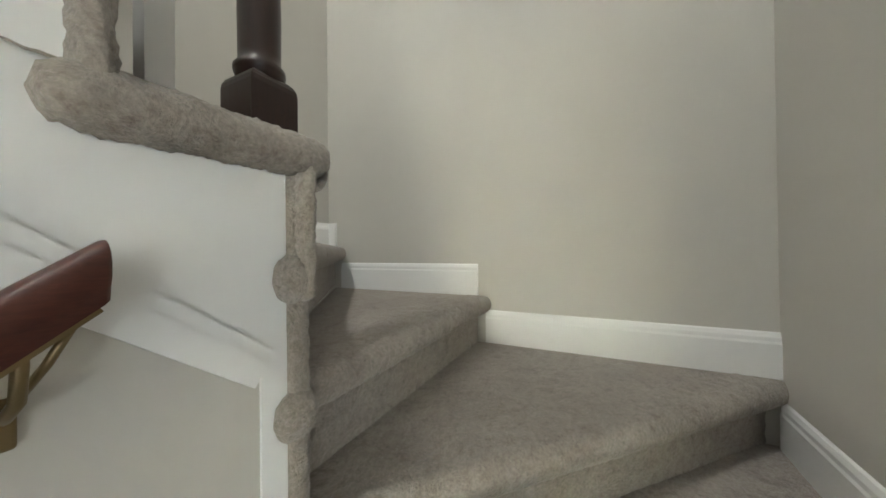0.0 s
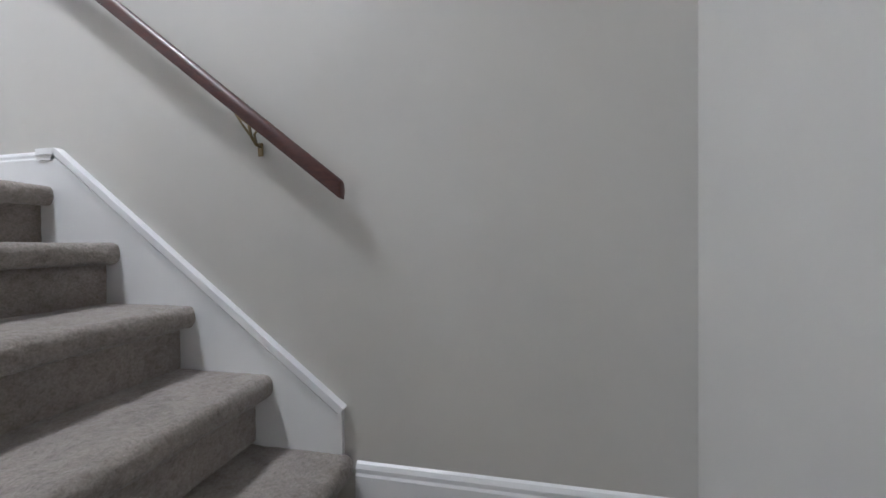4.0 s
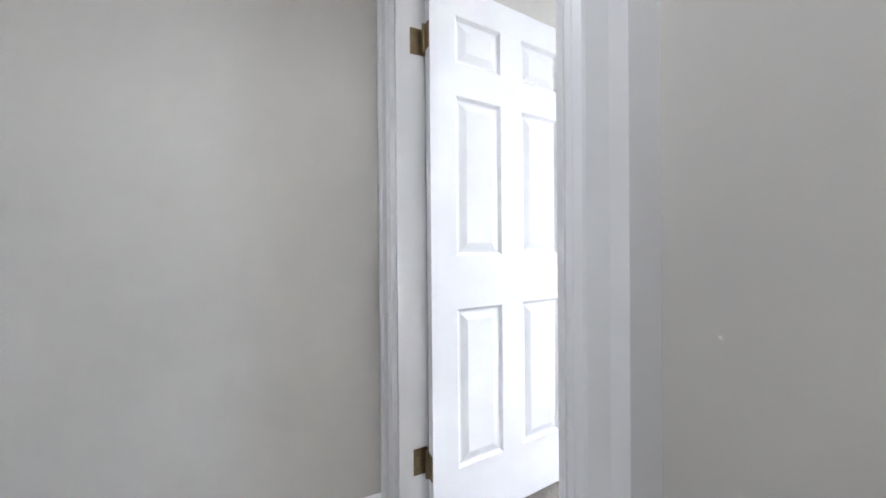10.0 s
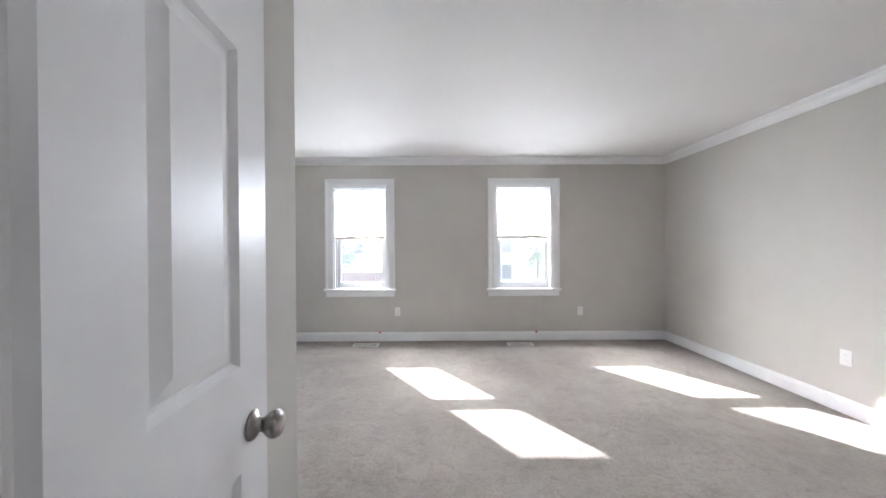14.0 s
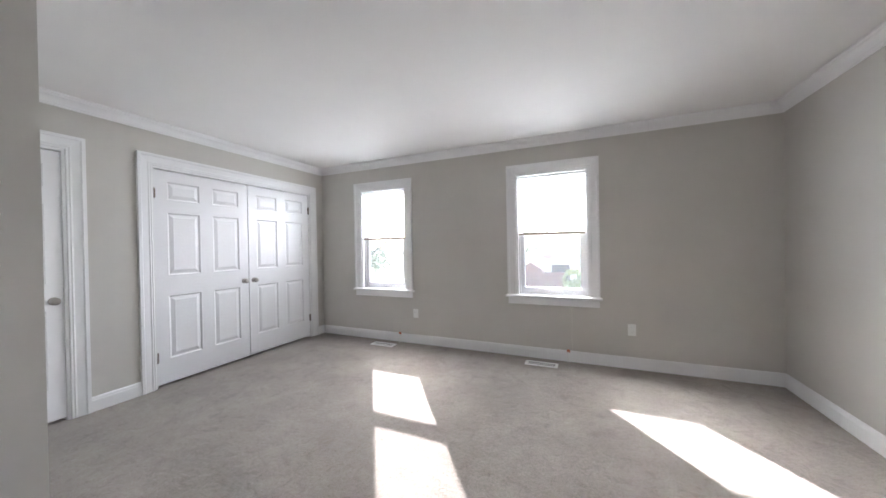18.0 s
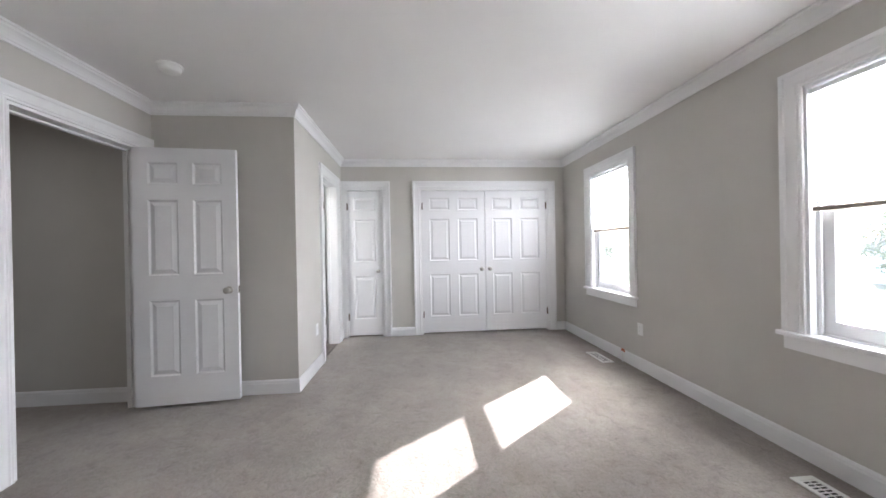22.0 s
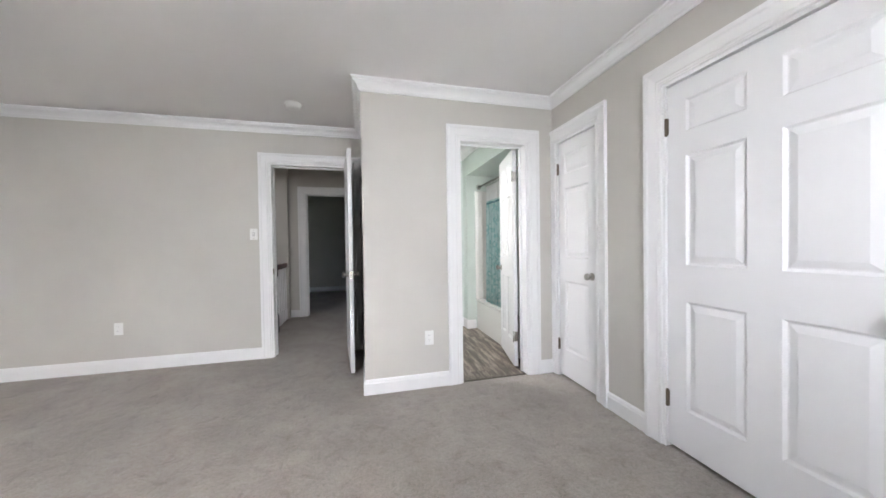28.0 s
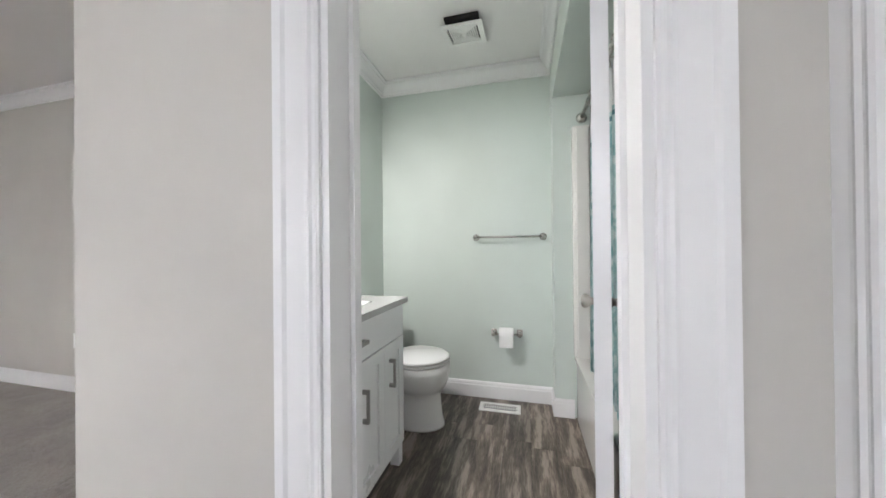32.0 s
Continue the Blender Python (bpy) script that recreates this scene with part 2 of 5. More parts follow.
def roll(a, b, ry, rz, fuzz=0.004, seed=0, step=0.0055):
    """A padded roll of carpet pile from a to b: an oval section with rounded ends and a tufted skin."""
    a, b = Vector(a), Vector(b)
    d = b - a
    length = d.length
    d.normalize()
    side = (Vector((0, 1, 0)) if abs(d.z) > 0.8 else Vector((0, 0, 1))).cross(d).normalized()
    up = d.cross(side)
    n = max(14, int(2 * math.pi * max(ry, rz) / step))
    k = max(8, int(length / step))
    cap = min(0.45 * length, ry)
    bm = bmesh.new()
    rings = []
    for i in range(k + 1):
        s = length * i / k
        e = min(s, length - s)
        f = 1.0 if e >= cap else math.sqrt(max(0.0, 1 - (1 - e / cap) ** 2))
        f = max(f, 0.05)
        ring = []
        for j in range(n):
            t = 2 * math.pi * j / n
            p = a + d * s + side * (ry * f * math.cos(t)) + up * (rz * f * math.sin(t))
            nrm = (side * math.cos(t) + up * math.sin(t))
            q = p * 140 + Vector((seed, 0, 0))
            ring.append(bm.verts.new(p + nrm * fuzz * (0.9 * noise.noise(q) + 0.4 * noise.noise(q * 0.3))))
        rings.append(ring)
    for u, v in zip(rings, rings[1:]):
        for j in range(n):
            bm.faces.new((u[j], u[(j + 1) % n], v[(j + 1) % n], v[j]))
    bm.faces.new(rings[0][::-1])
    bm.faces.new(rings[-1])
    bmesh.ops.recalc_face_normals(bm, faces=bm.faces[:])
    return bm


def wall_pieces(axis, t0, t1, u0, u1, z0, z1, holes=()):
    """A wall whose thickness runs t0..t1 along axis, length u0..u1, with openings (u0, u1, z0, z1)."""
    bm = bmesh.new()
    us = sorted({u0, u1, *[h[0] for h in holes], *[h[1] for h in holes]})
    for a, b in zip(us, us[1:]):
        gaps = sorted((h[2], h[3]) for h in holes if h[0] <= a and h[1] >= b)
        z = z0
        for g0, g1 in [*gaps, (z1, z1)]:
            if g0 > z + 1e-6:
                box(bm, *((t0, t1, a, b) if axis == "x" else (a, b, t0, t1)), z, g0)
            z = max(z, g1)
    bmesh.ops.remove_doubles(bm, verts=bm.verts[:], dist=1e-5)
    return bm

# ---- the plan ----
H = 2.44                      # ceiling
NORTH, EAST, WEST = 4.70, 3.00, -2.16
ENTRY, HALL_N = 0.40, 0.293   # both faces of the wall between bedroom and stair hall
BLK_X, BLK_Y = -0.505, 1.54   # outer corner of the bathroom block
HALL_W, HALL_S, WELL_S = -0.505, -1.60, -1.475
BATH_W, BATH_S, BATH_E, BATH_N = -1.89, -0.25, -0.59, 1.42
TUB_X, TUB_Y = -2.008, -0.085  # front of the bathtub, face of the wall at its end
WELL_E = 2.845                # wall at the turn of the stairs
LOW = -2.632                  # floor of the storey below
R, T, X0 = 0.188, 0.253, 0.99 # riser, going, landing nosing
WIN = [(-1.445, -0.733), (0.725, 1.471)]
WIN_Z = (0.695, 2.060)
ENTRY_DOOR = (-0.403, 0.436)
BATH_DOOR = (-1.915, -1.285)
FAR_DOOR = (-0.33, 0.42)
CLOSET, LINEN = (2.625, 4.455), (1.598, 2.100)
DOOR_H = 2.045

structure("wall_north", wall_pieces("y", NORTH, NORTH + 0.16, -2.9, 3.12, 0, H, [(a, b, *WIN_Z) for a, b in WIN]), WALL,
          "greige painted bedroom wall with two sash windows", "wall")
structure("wall_east", wall_pieces("x", EAST, EAST + 0.12, ENTRY, NORTH, 0, H), WALL, "plain greige painted bedroom wall", "wall")
structure("wall_west", wall_pieces("x", WEST - 0.12, WEST, BLK_Y, NORTH, 0, H, [(*CLOSET, 0, DOOR_H), (*LINEN, 0, DOOR_H)]), WALL,
          "greige bedroom wall with closet openings", "wall")
structure("wall_entry", wall_pieces("y", HALL_N, ENTRY, HALL_W, EAST + 0.12, 0, H, [(*ENTRY_DOOR, 0, DOOR_H)]), WALL,
          "greige wall between bedroom and stair hall", "wall")
structure("wall_block_side", boxes((-0.549, BLK_X, HALL_S, BLK_Y - 0.12, 0, H)), WALL,
          "greige side wall of the bathroom block and hall", "wall")
structure("wall_block_front", wall_pieces("y", BLK_Y - 0.12, BLK_Y, WEST - 0.12, BLK_X, 0, H, [(*BATH_DOOR, 0, DOOR_H)]), WALL,
          "greige wall with the bathroom doorway", "wall")
structure("wall_hall_south", wall_pieces("y", HALL_S - 0.12, HALL_S, -0.76, 0.75, 0, H, [(*FAR_DOOR, 0, DOOR_H)]), WALL,
          "greige wall at the end of the upstairs hall", "wall")
structure("wall_well_east", boxes((WELL_E, WELL_E + 0.12, WELL_S - 0.12, HALL_N, LOW, H)), WALL, "greige wall at the turn of the stairs", "wall")
structure("wall_well_north", boxes((0.80, WELL_E + 0.12, HALL_N, ENTRY, LOW, 0)), WALL, "greige stairwell wall below the landing", "wall")
structure("wall_well_south", boxes((0.66, WELL_E, WELL_S - 0.12, WELL_S, -0.27, H), (1.45, WELL_E, WELL_S - 0.12, WELL_S, LOW, -0.27)), WALL, "greige outer stairwell wall", "wall")
# the gap in the west wall is added, unseen, for the fill lamp
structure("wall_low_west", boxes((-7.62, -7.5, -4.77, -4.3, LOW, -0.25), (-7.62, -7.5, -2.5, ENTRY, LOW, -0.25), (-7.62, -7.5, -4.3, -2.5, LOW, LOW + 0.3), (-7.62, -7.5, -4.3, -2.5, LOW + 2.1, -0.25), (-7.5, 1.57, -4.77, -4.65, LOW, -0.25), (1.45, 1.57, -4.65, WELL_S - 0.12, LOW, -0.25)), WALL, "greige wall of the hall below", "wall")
structure("wall_low_north", boxes((-7.5, 0.80, HALL_N, ENTRY, LOW, -0.25)), WALL, "greige wall of the hall below", "wall")
structure("wall_closet_back", boxes((-2.98, -2.86, BATH_S - 0.12, NORTH + 0.16, 0, H)), WALL, "plain wall behind the closets and bathtub", "wall")
# the dark room beyond the hall
structure("wall_far_west", boxes((-0.88, -0.76, -4.6, HALL_S - 0.12, 0, H)), WALL, "greige wall of the room beyond the hall", "wall")
structure("wall_far_south", boxes((-0.88, 3.1, -4.72, -4.6, 0, H)), WALL, "greige wall of the room beyond the hall", "wall")
structure("wall_far_east", boxes((3.1, 3.22, -4.72, HALL_S - 0.12, 0, H)), WALL, "greige wall of the room beyond the hall", "wall")

# floors and ceilings
def grid_floor(x0, x1, y0, y1, z, thick, step=0.08, amp=0.0025):
    """A carpet sheet with a slightly uneven nap."""
    bm = bmesh.new()
    nx, ny = max(1, round((x1 - x0) / step)), max(1, round((y1 - y0) / step))
    rows = []
    for j in range(ny + 1):
        rows.append([bm.verts.new((x0 + (x1 - x0) * i / nx, y0 + (y1 - y0) * j / ny,
                                   z + (amp * noise.noise(Vector((i * 0.5, j * 0.5, 3.0))) if 0 < i < nx and 0 < j < ny else 0))) for i in range(nx + 1)])
    for j in range(ny):
        for i in range(nx):
            bm.faces.new((rows[j][i], rows[j][i + 1], rows[j + 1][i + 1], rows[j + 1][i]))
    box(bm, x0, x1, y0, y1, z - thick, z - 0.006)
    return bm


carpet_label = "taupe cut-pile carpet with footmarks in the nap"
structure("floor_bedroom", grid_floor(WEST - 0.02, EAST, BLK_Y - 0.03, NORTH, 0, 0.2), CARPET, carpet_label, "carpet", True)
structure("floor_bedroom_entry", grid_floor(BLK_X, EAST, ENTRY, BLK_Y - 0.03, 0, 0.2), CARPET, carpet_label, "carpet", True)
structure("floor_threshold", grid_floor(*ENTRY_DOOR, HALL_N, ENTRY, 0, 0.2), CARPET, carpet_label, "carpet", True)
structure("floor_hall", grid_floor(HALL_W, 0.735, HALL_S, HALL_N, 0, 0.25), CARPET, carpet_label, "carpet", True)
structure("floor_far_room", grid_floor(-0.76, 3.1, -4.6, HALL_S, 0, 0.2, 0.3), CARPET, carpet_label, "carpet", True)
structure("ceiling_bedroom", boxes((WEST - 0.12, EAST + 0.12, BLK_Y - 0.12, NORTH + 0.16, H, H + 0.1), (BLK_X - 0.1, EAST + 0.12, ENTRY, BLK_Y - 0.12, H, H + 0.1)), CEIL, "smooth white painted ceiling", "ceiling")
structure("ceiling_hall", boxes((BLK_X - 0.1, EAST + 0.12, -1.72, ENTRY, H, H + 0.1), (-0.88, EAST + 0.22, -4.72, -1.72, H, H + 0.1)), CEIL, "smooth white painted ceiling", "ceiling")
structure("ceiling_bathroom", boxes((-2.98, BLK_X - 0.1, BATH_S - 0.12, BLK_Y - 0.12, H, H + 0.1)), CEIL, "smooth white painted ceiling", "ceiling")
structure("ceiling_closet", boxes((-2.98, WEST - 0.12, BLK_Y - 0.12, NORTH + 0.16, H, H + 0.1)), CEIL, "white closet ceiling", "ceiling")
structure("floor_closet", boxes((-2.98, WEST - 0.02, BLK_Y - 0.12, NORTH + 0.16, -0.2, -0.002)), CARPET, carpet_label, "carpet")
structure("landing_soffit", boxes((-7.5, 0.722, HALL_S, HALL_N, -0.27, -0.252), (-7.5, 1.45, -4.65, HALL_S, -0.27, -0.252), (0.722, 1.45, HALL_S, WELL_S - 0.12, -0.27, -0.252)), CEIL, "white ceiling over the hall below", "ceiling")

# baseboards and crown: profiles of (out from the wall, up)
BASE = [(0, 0), (0.014, 0), (0.014, 0.088), (0.011, 0.094), (0.011, 0.104), (0.006, 0.114), (0, 0.118)]
CROWN = [(0, -0.090), (0.012, -0.090), (0.013, -0.077), (0.018, -0.073), (0.021, -0.060), (0.029, -0.046), (0.041, -0.034), (0.053, -0.027), (0.055, -0.016), (0.067, -0.013), (0.067, 0), (0, 0)]


def runs(name, paths, profile, label, category, z=0.0):
    for p in paths:
        bm = sweep(bmesh.new(), [(x, y, z) for x, y in p], profile)
        structure(name, bm, TRIM, label, category)


CAS = 0.105  # casing width
runs("baseboard", [
    [(EAST, ENTRY), (EAST, NORTH), (WEST, NORTH), (WEST, CLOSET[1] + CAS)],
    [(WEST, CLOSET[0] - CAS), (WEST, LINEN[1] + CAS)],
    [(BATH_DOOR[0] - CAS, BLK_Y)[:2], (WEST, BLK_Y)][::-1],
    [(BATH_DOOR[1] + CAS, BLK_Y), (BLK_X, BLK_Y), (BLK_X, ENTRY + 0.02)],
    [(ENTRY_DOOR[1] + 0.092, ENTRY), (EAST, ENTRY)],
    [(HALL_W, HALL_N - 0.02), (HALL_W, HALL_S + 0.02)],
    [(X0 - 0.055, HALL_N), (ENTRY_DOOR[1] + 0.092, HALL_N)],
    [(FAR_DOOR[1] + CAS, HALL_S), (0.66, HALL_S)],
    [(-0.76, HALL_S - 0.12), (-0.76, -4.6), (3.1, -4.6)],
], BASE, "white moulded wooden baseboard", "baseboard")
runs("crown_moulding", [
    [(EAST, ENTRY), (EAST, NORTH), (WEST, NORTH), (WEST, BLK_Y), (BLK_X, BLK_Y), (BLK_X, ENTRY), (EAST, ENTRY)],
], CROWN, "white crown moulding", "moulding", H)

# ---- door casings and doors ----
# face profile of a casing across its width: (across from the opening, out from the wall)
CASING = [(0, 0), (0, 0.011), (0.006, 0.014), (0.012, 0.012), (0.016, 0.012), (0.022, 0.016), (0.030, 0.013), (0.036, 0.013), (0.076, 0.018), (0.084, 0.024), (0.105, 0.024), (0.105, 0)]


def casing(parent, m, w, h, sill=None, width=0.105, thick=1.0):
    """Moulded casing round an opening of width w and height h; m maps x along, y out of the wall, z up. Mitred."""
    def leg(name, ring0, ring1):
        bm = bmesh.new()
        a = [bm.verts.new(m @ Vector(v)) for v in ring0]
        b = [bm.verts.new(m @ Vector(v)) for v in ring1]
        k = len(a)
        for i in range(k):
            bm.faces.new((a[i], b[i], b[(i + 1) % k], a[(i + 1) % k]))
        bm.faces.new(a)
        bm.faces.new(b[::-1])
        bmesh.ops.recalc_face_normals(bm, faces=bm.faces[:])
        part(name, bm, TRIM, parent)
    z0 = sill or 0.0
    CAS_P = [(u * width / 0.105, v * thick) for u, v in CASING]
    leg("casing_leg", [(-u, v, z0) for u, v in CAS_P], [(-u, v, h + u) for u, v in CAS_P])
    leg("casing_leg", [(w + u, v, z0) for u, v in CAS_P], [(w + u, v, h + u) for u, v in CAS_P])
    leg("casing_head", [(-u, v, h + u) for u, v in CAS_P], [(w + u, v, h + u) for u, v in CAS_P])


def jamb_lining(parent, m, w, h, depth, stop=0.082):
    """Flat boards that line a door opening, with a stop; depth runs into the wall."""
    for name, s in (("jamb", (0.0, 0.018, -depth - 0.001, 0.001, 0, h)), ("jamb", (w - 0.018, w, -depth - 0.001, 0.001, 0, h)), ("head_jamb", (0.018, w - 0.018, -depth - 0.001, 0.001, h - 0.018, h))):
        bm = bmesh.new()
        box(bm, *s, m)
        part(name, bm, TRIM, parent)
    for s in ((0.018, 0.030, -stop - 0.03, -stop, 0, h - 0.018), (w - 0.030, w - 0.018, -stop - 0.03, -stop, 0, h - 0.018), (0.030, w - 0.030, -stop - 0.03, -stop, h - 0.030, h - 0.018)):
        bm = bmesh.new()
        box(bm, *s, m)
        part("door_stop", bm, TRIM, parent)


ROWS_Z = [(0.250, 0.838), (1.035, 1.622), (1.745, 1.915)]


def panel_mesh(w, h, side):
    """One raised panel: a sloping moulding down to a groove, then a bevelled field; side is the way it faces along y."""
    bm = bmesh.new()
    prev = None
    for inset, d in ((0, 0.0), (0.011, -0.0105), (0.018, -0.0105), (0.046, -0.002)):
        ring = [bm.verts.new((x, d * side, z)) for x, z in ((inset, inset), (w - inset, inset), (w - inset, h - inset), (inset, h - inset))]
        if prev:
            for i in range(4):
                bm.faces.new((prev[i], prev[(i + 1) % 4], ring[(i + 1) % 4], ring[i]))
        prev = ring
    bm.faces.new(prev)
    bmesh.ops.recalc_face_normals(bm, faces=bm.faces[:])
    if (bm.faces[-1:] or [None])[0]:
        bm.faces.ensure_lookup_table()
        if bm.faces[-1].normal.y * side < 0:
            bmesh.ops.reverse_faces(bm, faces=bm.faces[:])
    return bm


def knob_mesh():
    # rosette, neck and ball, turned along +z, later laid along y
    return lathe([(0.029, 0), (0.029, 0.003), (0.026, 0.007), (0.016, 0.010), (0.0135, 0.015), (0.0135, 0.021), (0.017, 0.026),
                  (0.023, 0.033), (0.0265, 0.041), (0.0265, 0.047), (0.023, 0.054), (0.014, 0.058), (0.003, 0.059)], 22)


def door_leaf(name, label, w, columns, at, rz, knob_x=None, knobs=(1, -1), hinges=(), height=2.03, knob_mat=None, hinge_mat=None):
    """A moulded panel door 35 mm thick. Local x runs from the hinge edge, y is the face, z up."""
    th = 0.035
    leaf = thing(name, label, "door", at, "", rz)
    stile = 0.105 if columns == 2 else 0.085
    mid = 0.107 if w < 0.8 else 0.125
    if columns == 2:
        pw = (w - 2 * stile - mid) / 2
        cols = [(stile, stile + pw), (stile + pw + mid, w - stile)]
    else:
        cols = [(stile, w - stile)]
    bm = bmesh.new()
    xs = [0] + [v for c in cols for v in c] + [w]
    for a, b in zip(xs[::2], xs[1::2]):
        box(bm, a, b, -th / 2, th / 2, 0.024, height)
    zs = [0.024] + [v for z in ROWS_Z for v in z] + [height]
    for c0, c1 in cols:
        for a, b in zip(zs[::2], zs[1::2]):
            box(bm, c0, c1, -th / 2, th / 2, a, b)
        for z0, z1 in ROWS_Z:
            box(bm, c0, c1, -th / 2 + 0.012, th / 2 - 0.012, z0, z1)
    part("slab", bm, DOOR, leaf)
    for c0, c1 in cols:
        for z0, z1 in ROWS_Z:
            for side in (1, -1):
                p = part("panel", panel_mesh(c1 - c0, z1 - z0, side), DOOR, leaf)
                p.location = (c0, side * th / 2, z0)
    if knob_x is not None:
        for side in knobs:
            k = part("knob", knob_mesh(), knob_mat or KNOB, leaf, "satin nickel round knob", True)
            k.matrix_local = pose(knob_x, side * th / 2, 0.905, -90 * side)
        part("latch_plate", boxes((w - 0.001, w + 0.0015, -0.012, 0.012, 0.875, 0.935)), NICKEL, leaf)
    for hz in hinges:
        barrel = lathe([(0.006, hz - 0.05), (0.0075, hz - 0.048), (0.0075, hz + 0.048), (0.006, hz + 0.05)], 10)
        h = part("hinge", barrel, hinge_mat or BRASS, leaf, "", True)
        h.location = (-0.004, th / 2 + 0.004, 0)
        part("hinge_plate", boxes((-0.0025, 0.0, -0.015, th / 2, hz - 0.045, hz + 0.045)), hinge_mat or BRASS, leaf)
    return leaf


def frame_set(name, label, m, w, h, depth, second=None, width=0.105):
    f = thing(name, label, "door frame")
    casing(f, m, w, h, None, width)
    jamb_lining(f, m, w, h, depth)
    if second is not None:
        casing(f, second, w, h, None, width, 1.8)
    f["kind"] = "structure"
    return f


def place(x, y, rz):
    return pose(x, y, 0, 0, 0, rz)


# m: local x along the opening, y out of the wall towards the viewer
frame_set("door_frame_entry", "white fluted casing round the bedroom doorway", place(ENTRY_DOOR[0], ENTRY, 0), ENTRY_DOOR[1] - ENTRY_DOOR[0], DOOR_H - 0.002, ENTRY - HALL_N,
          pose(ENTRY_DOOR[1], HALL_N, 0, 0, 0, 180), 0.098)
frame_set("door_frame_bath", "white fluted casing round the bathroom doorway", place(BATH_DOOR[0], BLK_Y, 0), BATH_DOOR[1] - BATH_DOOR[0], DOOR_H - 0.002, 0.12)
frame_set("door_frame_far", "white casing round the doorway at the hall end", place(FAR_DOOR[0], HALL_S, 0), FAR_DOOR[1] - FAR_DOOR[0], DOOR_H - 0.002, 0.12)
frame_set("door_frame_closet", "white fluted casing round the double closet doors", place(WEST, CLOSET[1], -90), CLOSET[1] - CLOSET[0], DOOR_H - 0.002, 0.12)
frame_set("door_frame_linen", "white fluted casing round the narrow closet door", place(WEST, LINEN[1], -90), LINEN[1] - LINEN[0], DOOR_H - 0.002, 0.12)

# hinge at the block side, swung into the bedroom a little past square
door_leaf("bedroom_door", "white six-panel bedroom door standing open", 0.732, 2, (-0.335, 0.394, 0), 94.9, 0.732 - 0.063, (1, -1), (0.28, 1.82))
door_leaf("bathroom_door", "white six-panel bathroom door standing open", 0.578, 2, (-1.866, 1.388, 0), -102.5, 0.523, (1, -1), (0.30, 1.78), hinge_mat=NICKEL)
door_leaf("far_door", "white six-panel door open into a dark room", 0.71, 2, (-0.300, HALL_S - 0.10, 0), -92, 0.65, (1, -1), (0.28, 1.80))
cw = (CLOSET[1] - CLOSET[0] - 0.048) / 2
door_leaf("closet_door", "white six-panel closet door, closed", cw, 2, (WEST - 0.030, CLOSET[0] + 0.020, 0), 90, cw - 0.055, (-1,), (), 2.017)
door_leaf("closet_door", "white six-panel closet door, closed", cw, 2, (WEST - 0.030, CLOSET[1] - 0.020, 0), -90, cw - 0.055, (1,), (), 2.017)
door_leaf("linen_closet_door", "narrow white three-panel closet door, closed", LINEN[1] - LINEN[0] - 0.04, 1, (WEST - 0.030, LINEN[0] + 0.020, 0), 90, LINEN[1] - LINEN[0] - 0.04 - 0.05, (-1,), (), 2.017)
for y, s in ((CLOSET[0] + 0.018, 1), (CLOSET[1] - 0.018, 1), (LINEN[0] + 0.018, 1)):
    for z in (0.28, 1.80):
        h = thing("butt_hinge", "dark bronze butt hinge on a closet door", "hinge", (WEST - 0.006, y, z), "closet hinges")
        part("barrel", lathe([(0.005, -0.05), (0.008, -0.048), (0.008, 0.048), (0.005, 0.05)], 10), BRONZE, h, "", True)
        part("leaf", boxes((-0.004, -0.002, -0.014, 0.014, -0.045, 0.045)), BRONZE, h)
for z in (0.28, 1.82):
    h = thing("butt_hinge", "brass hinge leaf on the bedroom door jamb", "hinge", (ENTRY_DOOR[0] + 0.0185, ENTRY - 0.025, z), "entry hinges")
    part("leaf", soft_box(-0.001, 0.002, -0.030, 0.022, -0.048, 0.048, 0.001), BRASS, h)
    part("knuckle", lathe([(0.006, -0.050), (0.008, -0.048), (0.008, 0.048), (0.006, 0.050)], 12, Matrix.Translation((0.010, 0.030, 0))), BRASS, h, "", True)
    part("leaf", boxes((0.002, 0.030, 0.0215, 0.0235, -0.045, 0.045)), BRASS, h)
    for sx, sz in ((-0.016, 0.028), (0.006, 0.0), (-0.016, -0.028)):
        part("screw", lathe([(0.0035, 0), (0.0035, 0.0006)], 8, Matrix.Translation((0.002, sx, sz)) @ Matrix.Rotation(radians(90), 4, "Y")), BRONZE, h)

sp = thing("strike_plate", "small aged brass strike plate on the door jamb", "strike plate", (ENTRY_DOOR[1] - 0.018, ENTRY - 0.022, 0.905))
part("plate", soft_box(-0.0015, 0.0005, -0.016, 0.016, -0.030, 0.030, 0.0006), BRASS, sp)
part("hole", boxes((-0.0022, -0.0016, -0.007, 0.007, -0.013, 0.013)), DARK, sp)

# ---- the stairs: straight upper flight, winders round a post, straight lower flight ----
OPEN_Y = -0.655                 # outer face of the open stringer
stairs = thing("staircase", "carpeted winder staircase with white stringer", "staircase")


def nosing(back, drop):
    """Section of a carpeted step in (run, up): riser set back under a padded nosing, then the tread."""
    prof = [(-0.056, -drop - 0.002), (-0.056, -0.066), (-0.052, -0.062), (-0.028, -0.064)]
    for i in range(9):
        a = radians(-80 + 170 * i / 8)
        prof.append((-0.026 + 0.026 * math.cos(a), -0.033 + 0.033 * math.sin(a)))
    return prof + [(-back - 0.066, 0.0)]


def pile(point, fuzz):
    """How far the tufts stand out at a point."""
    p = Vector(point)
    return fuzz * (0.8 * noise.noise(p * 95) + 0.7 * noise.noise(p * 38) + 0.6 * noise.noise(p * 9))


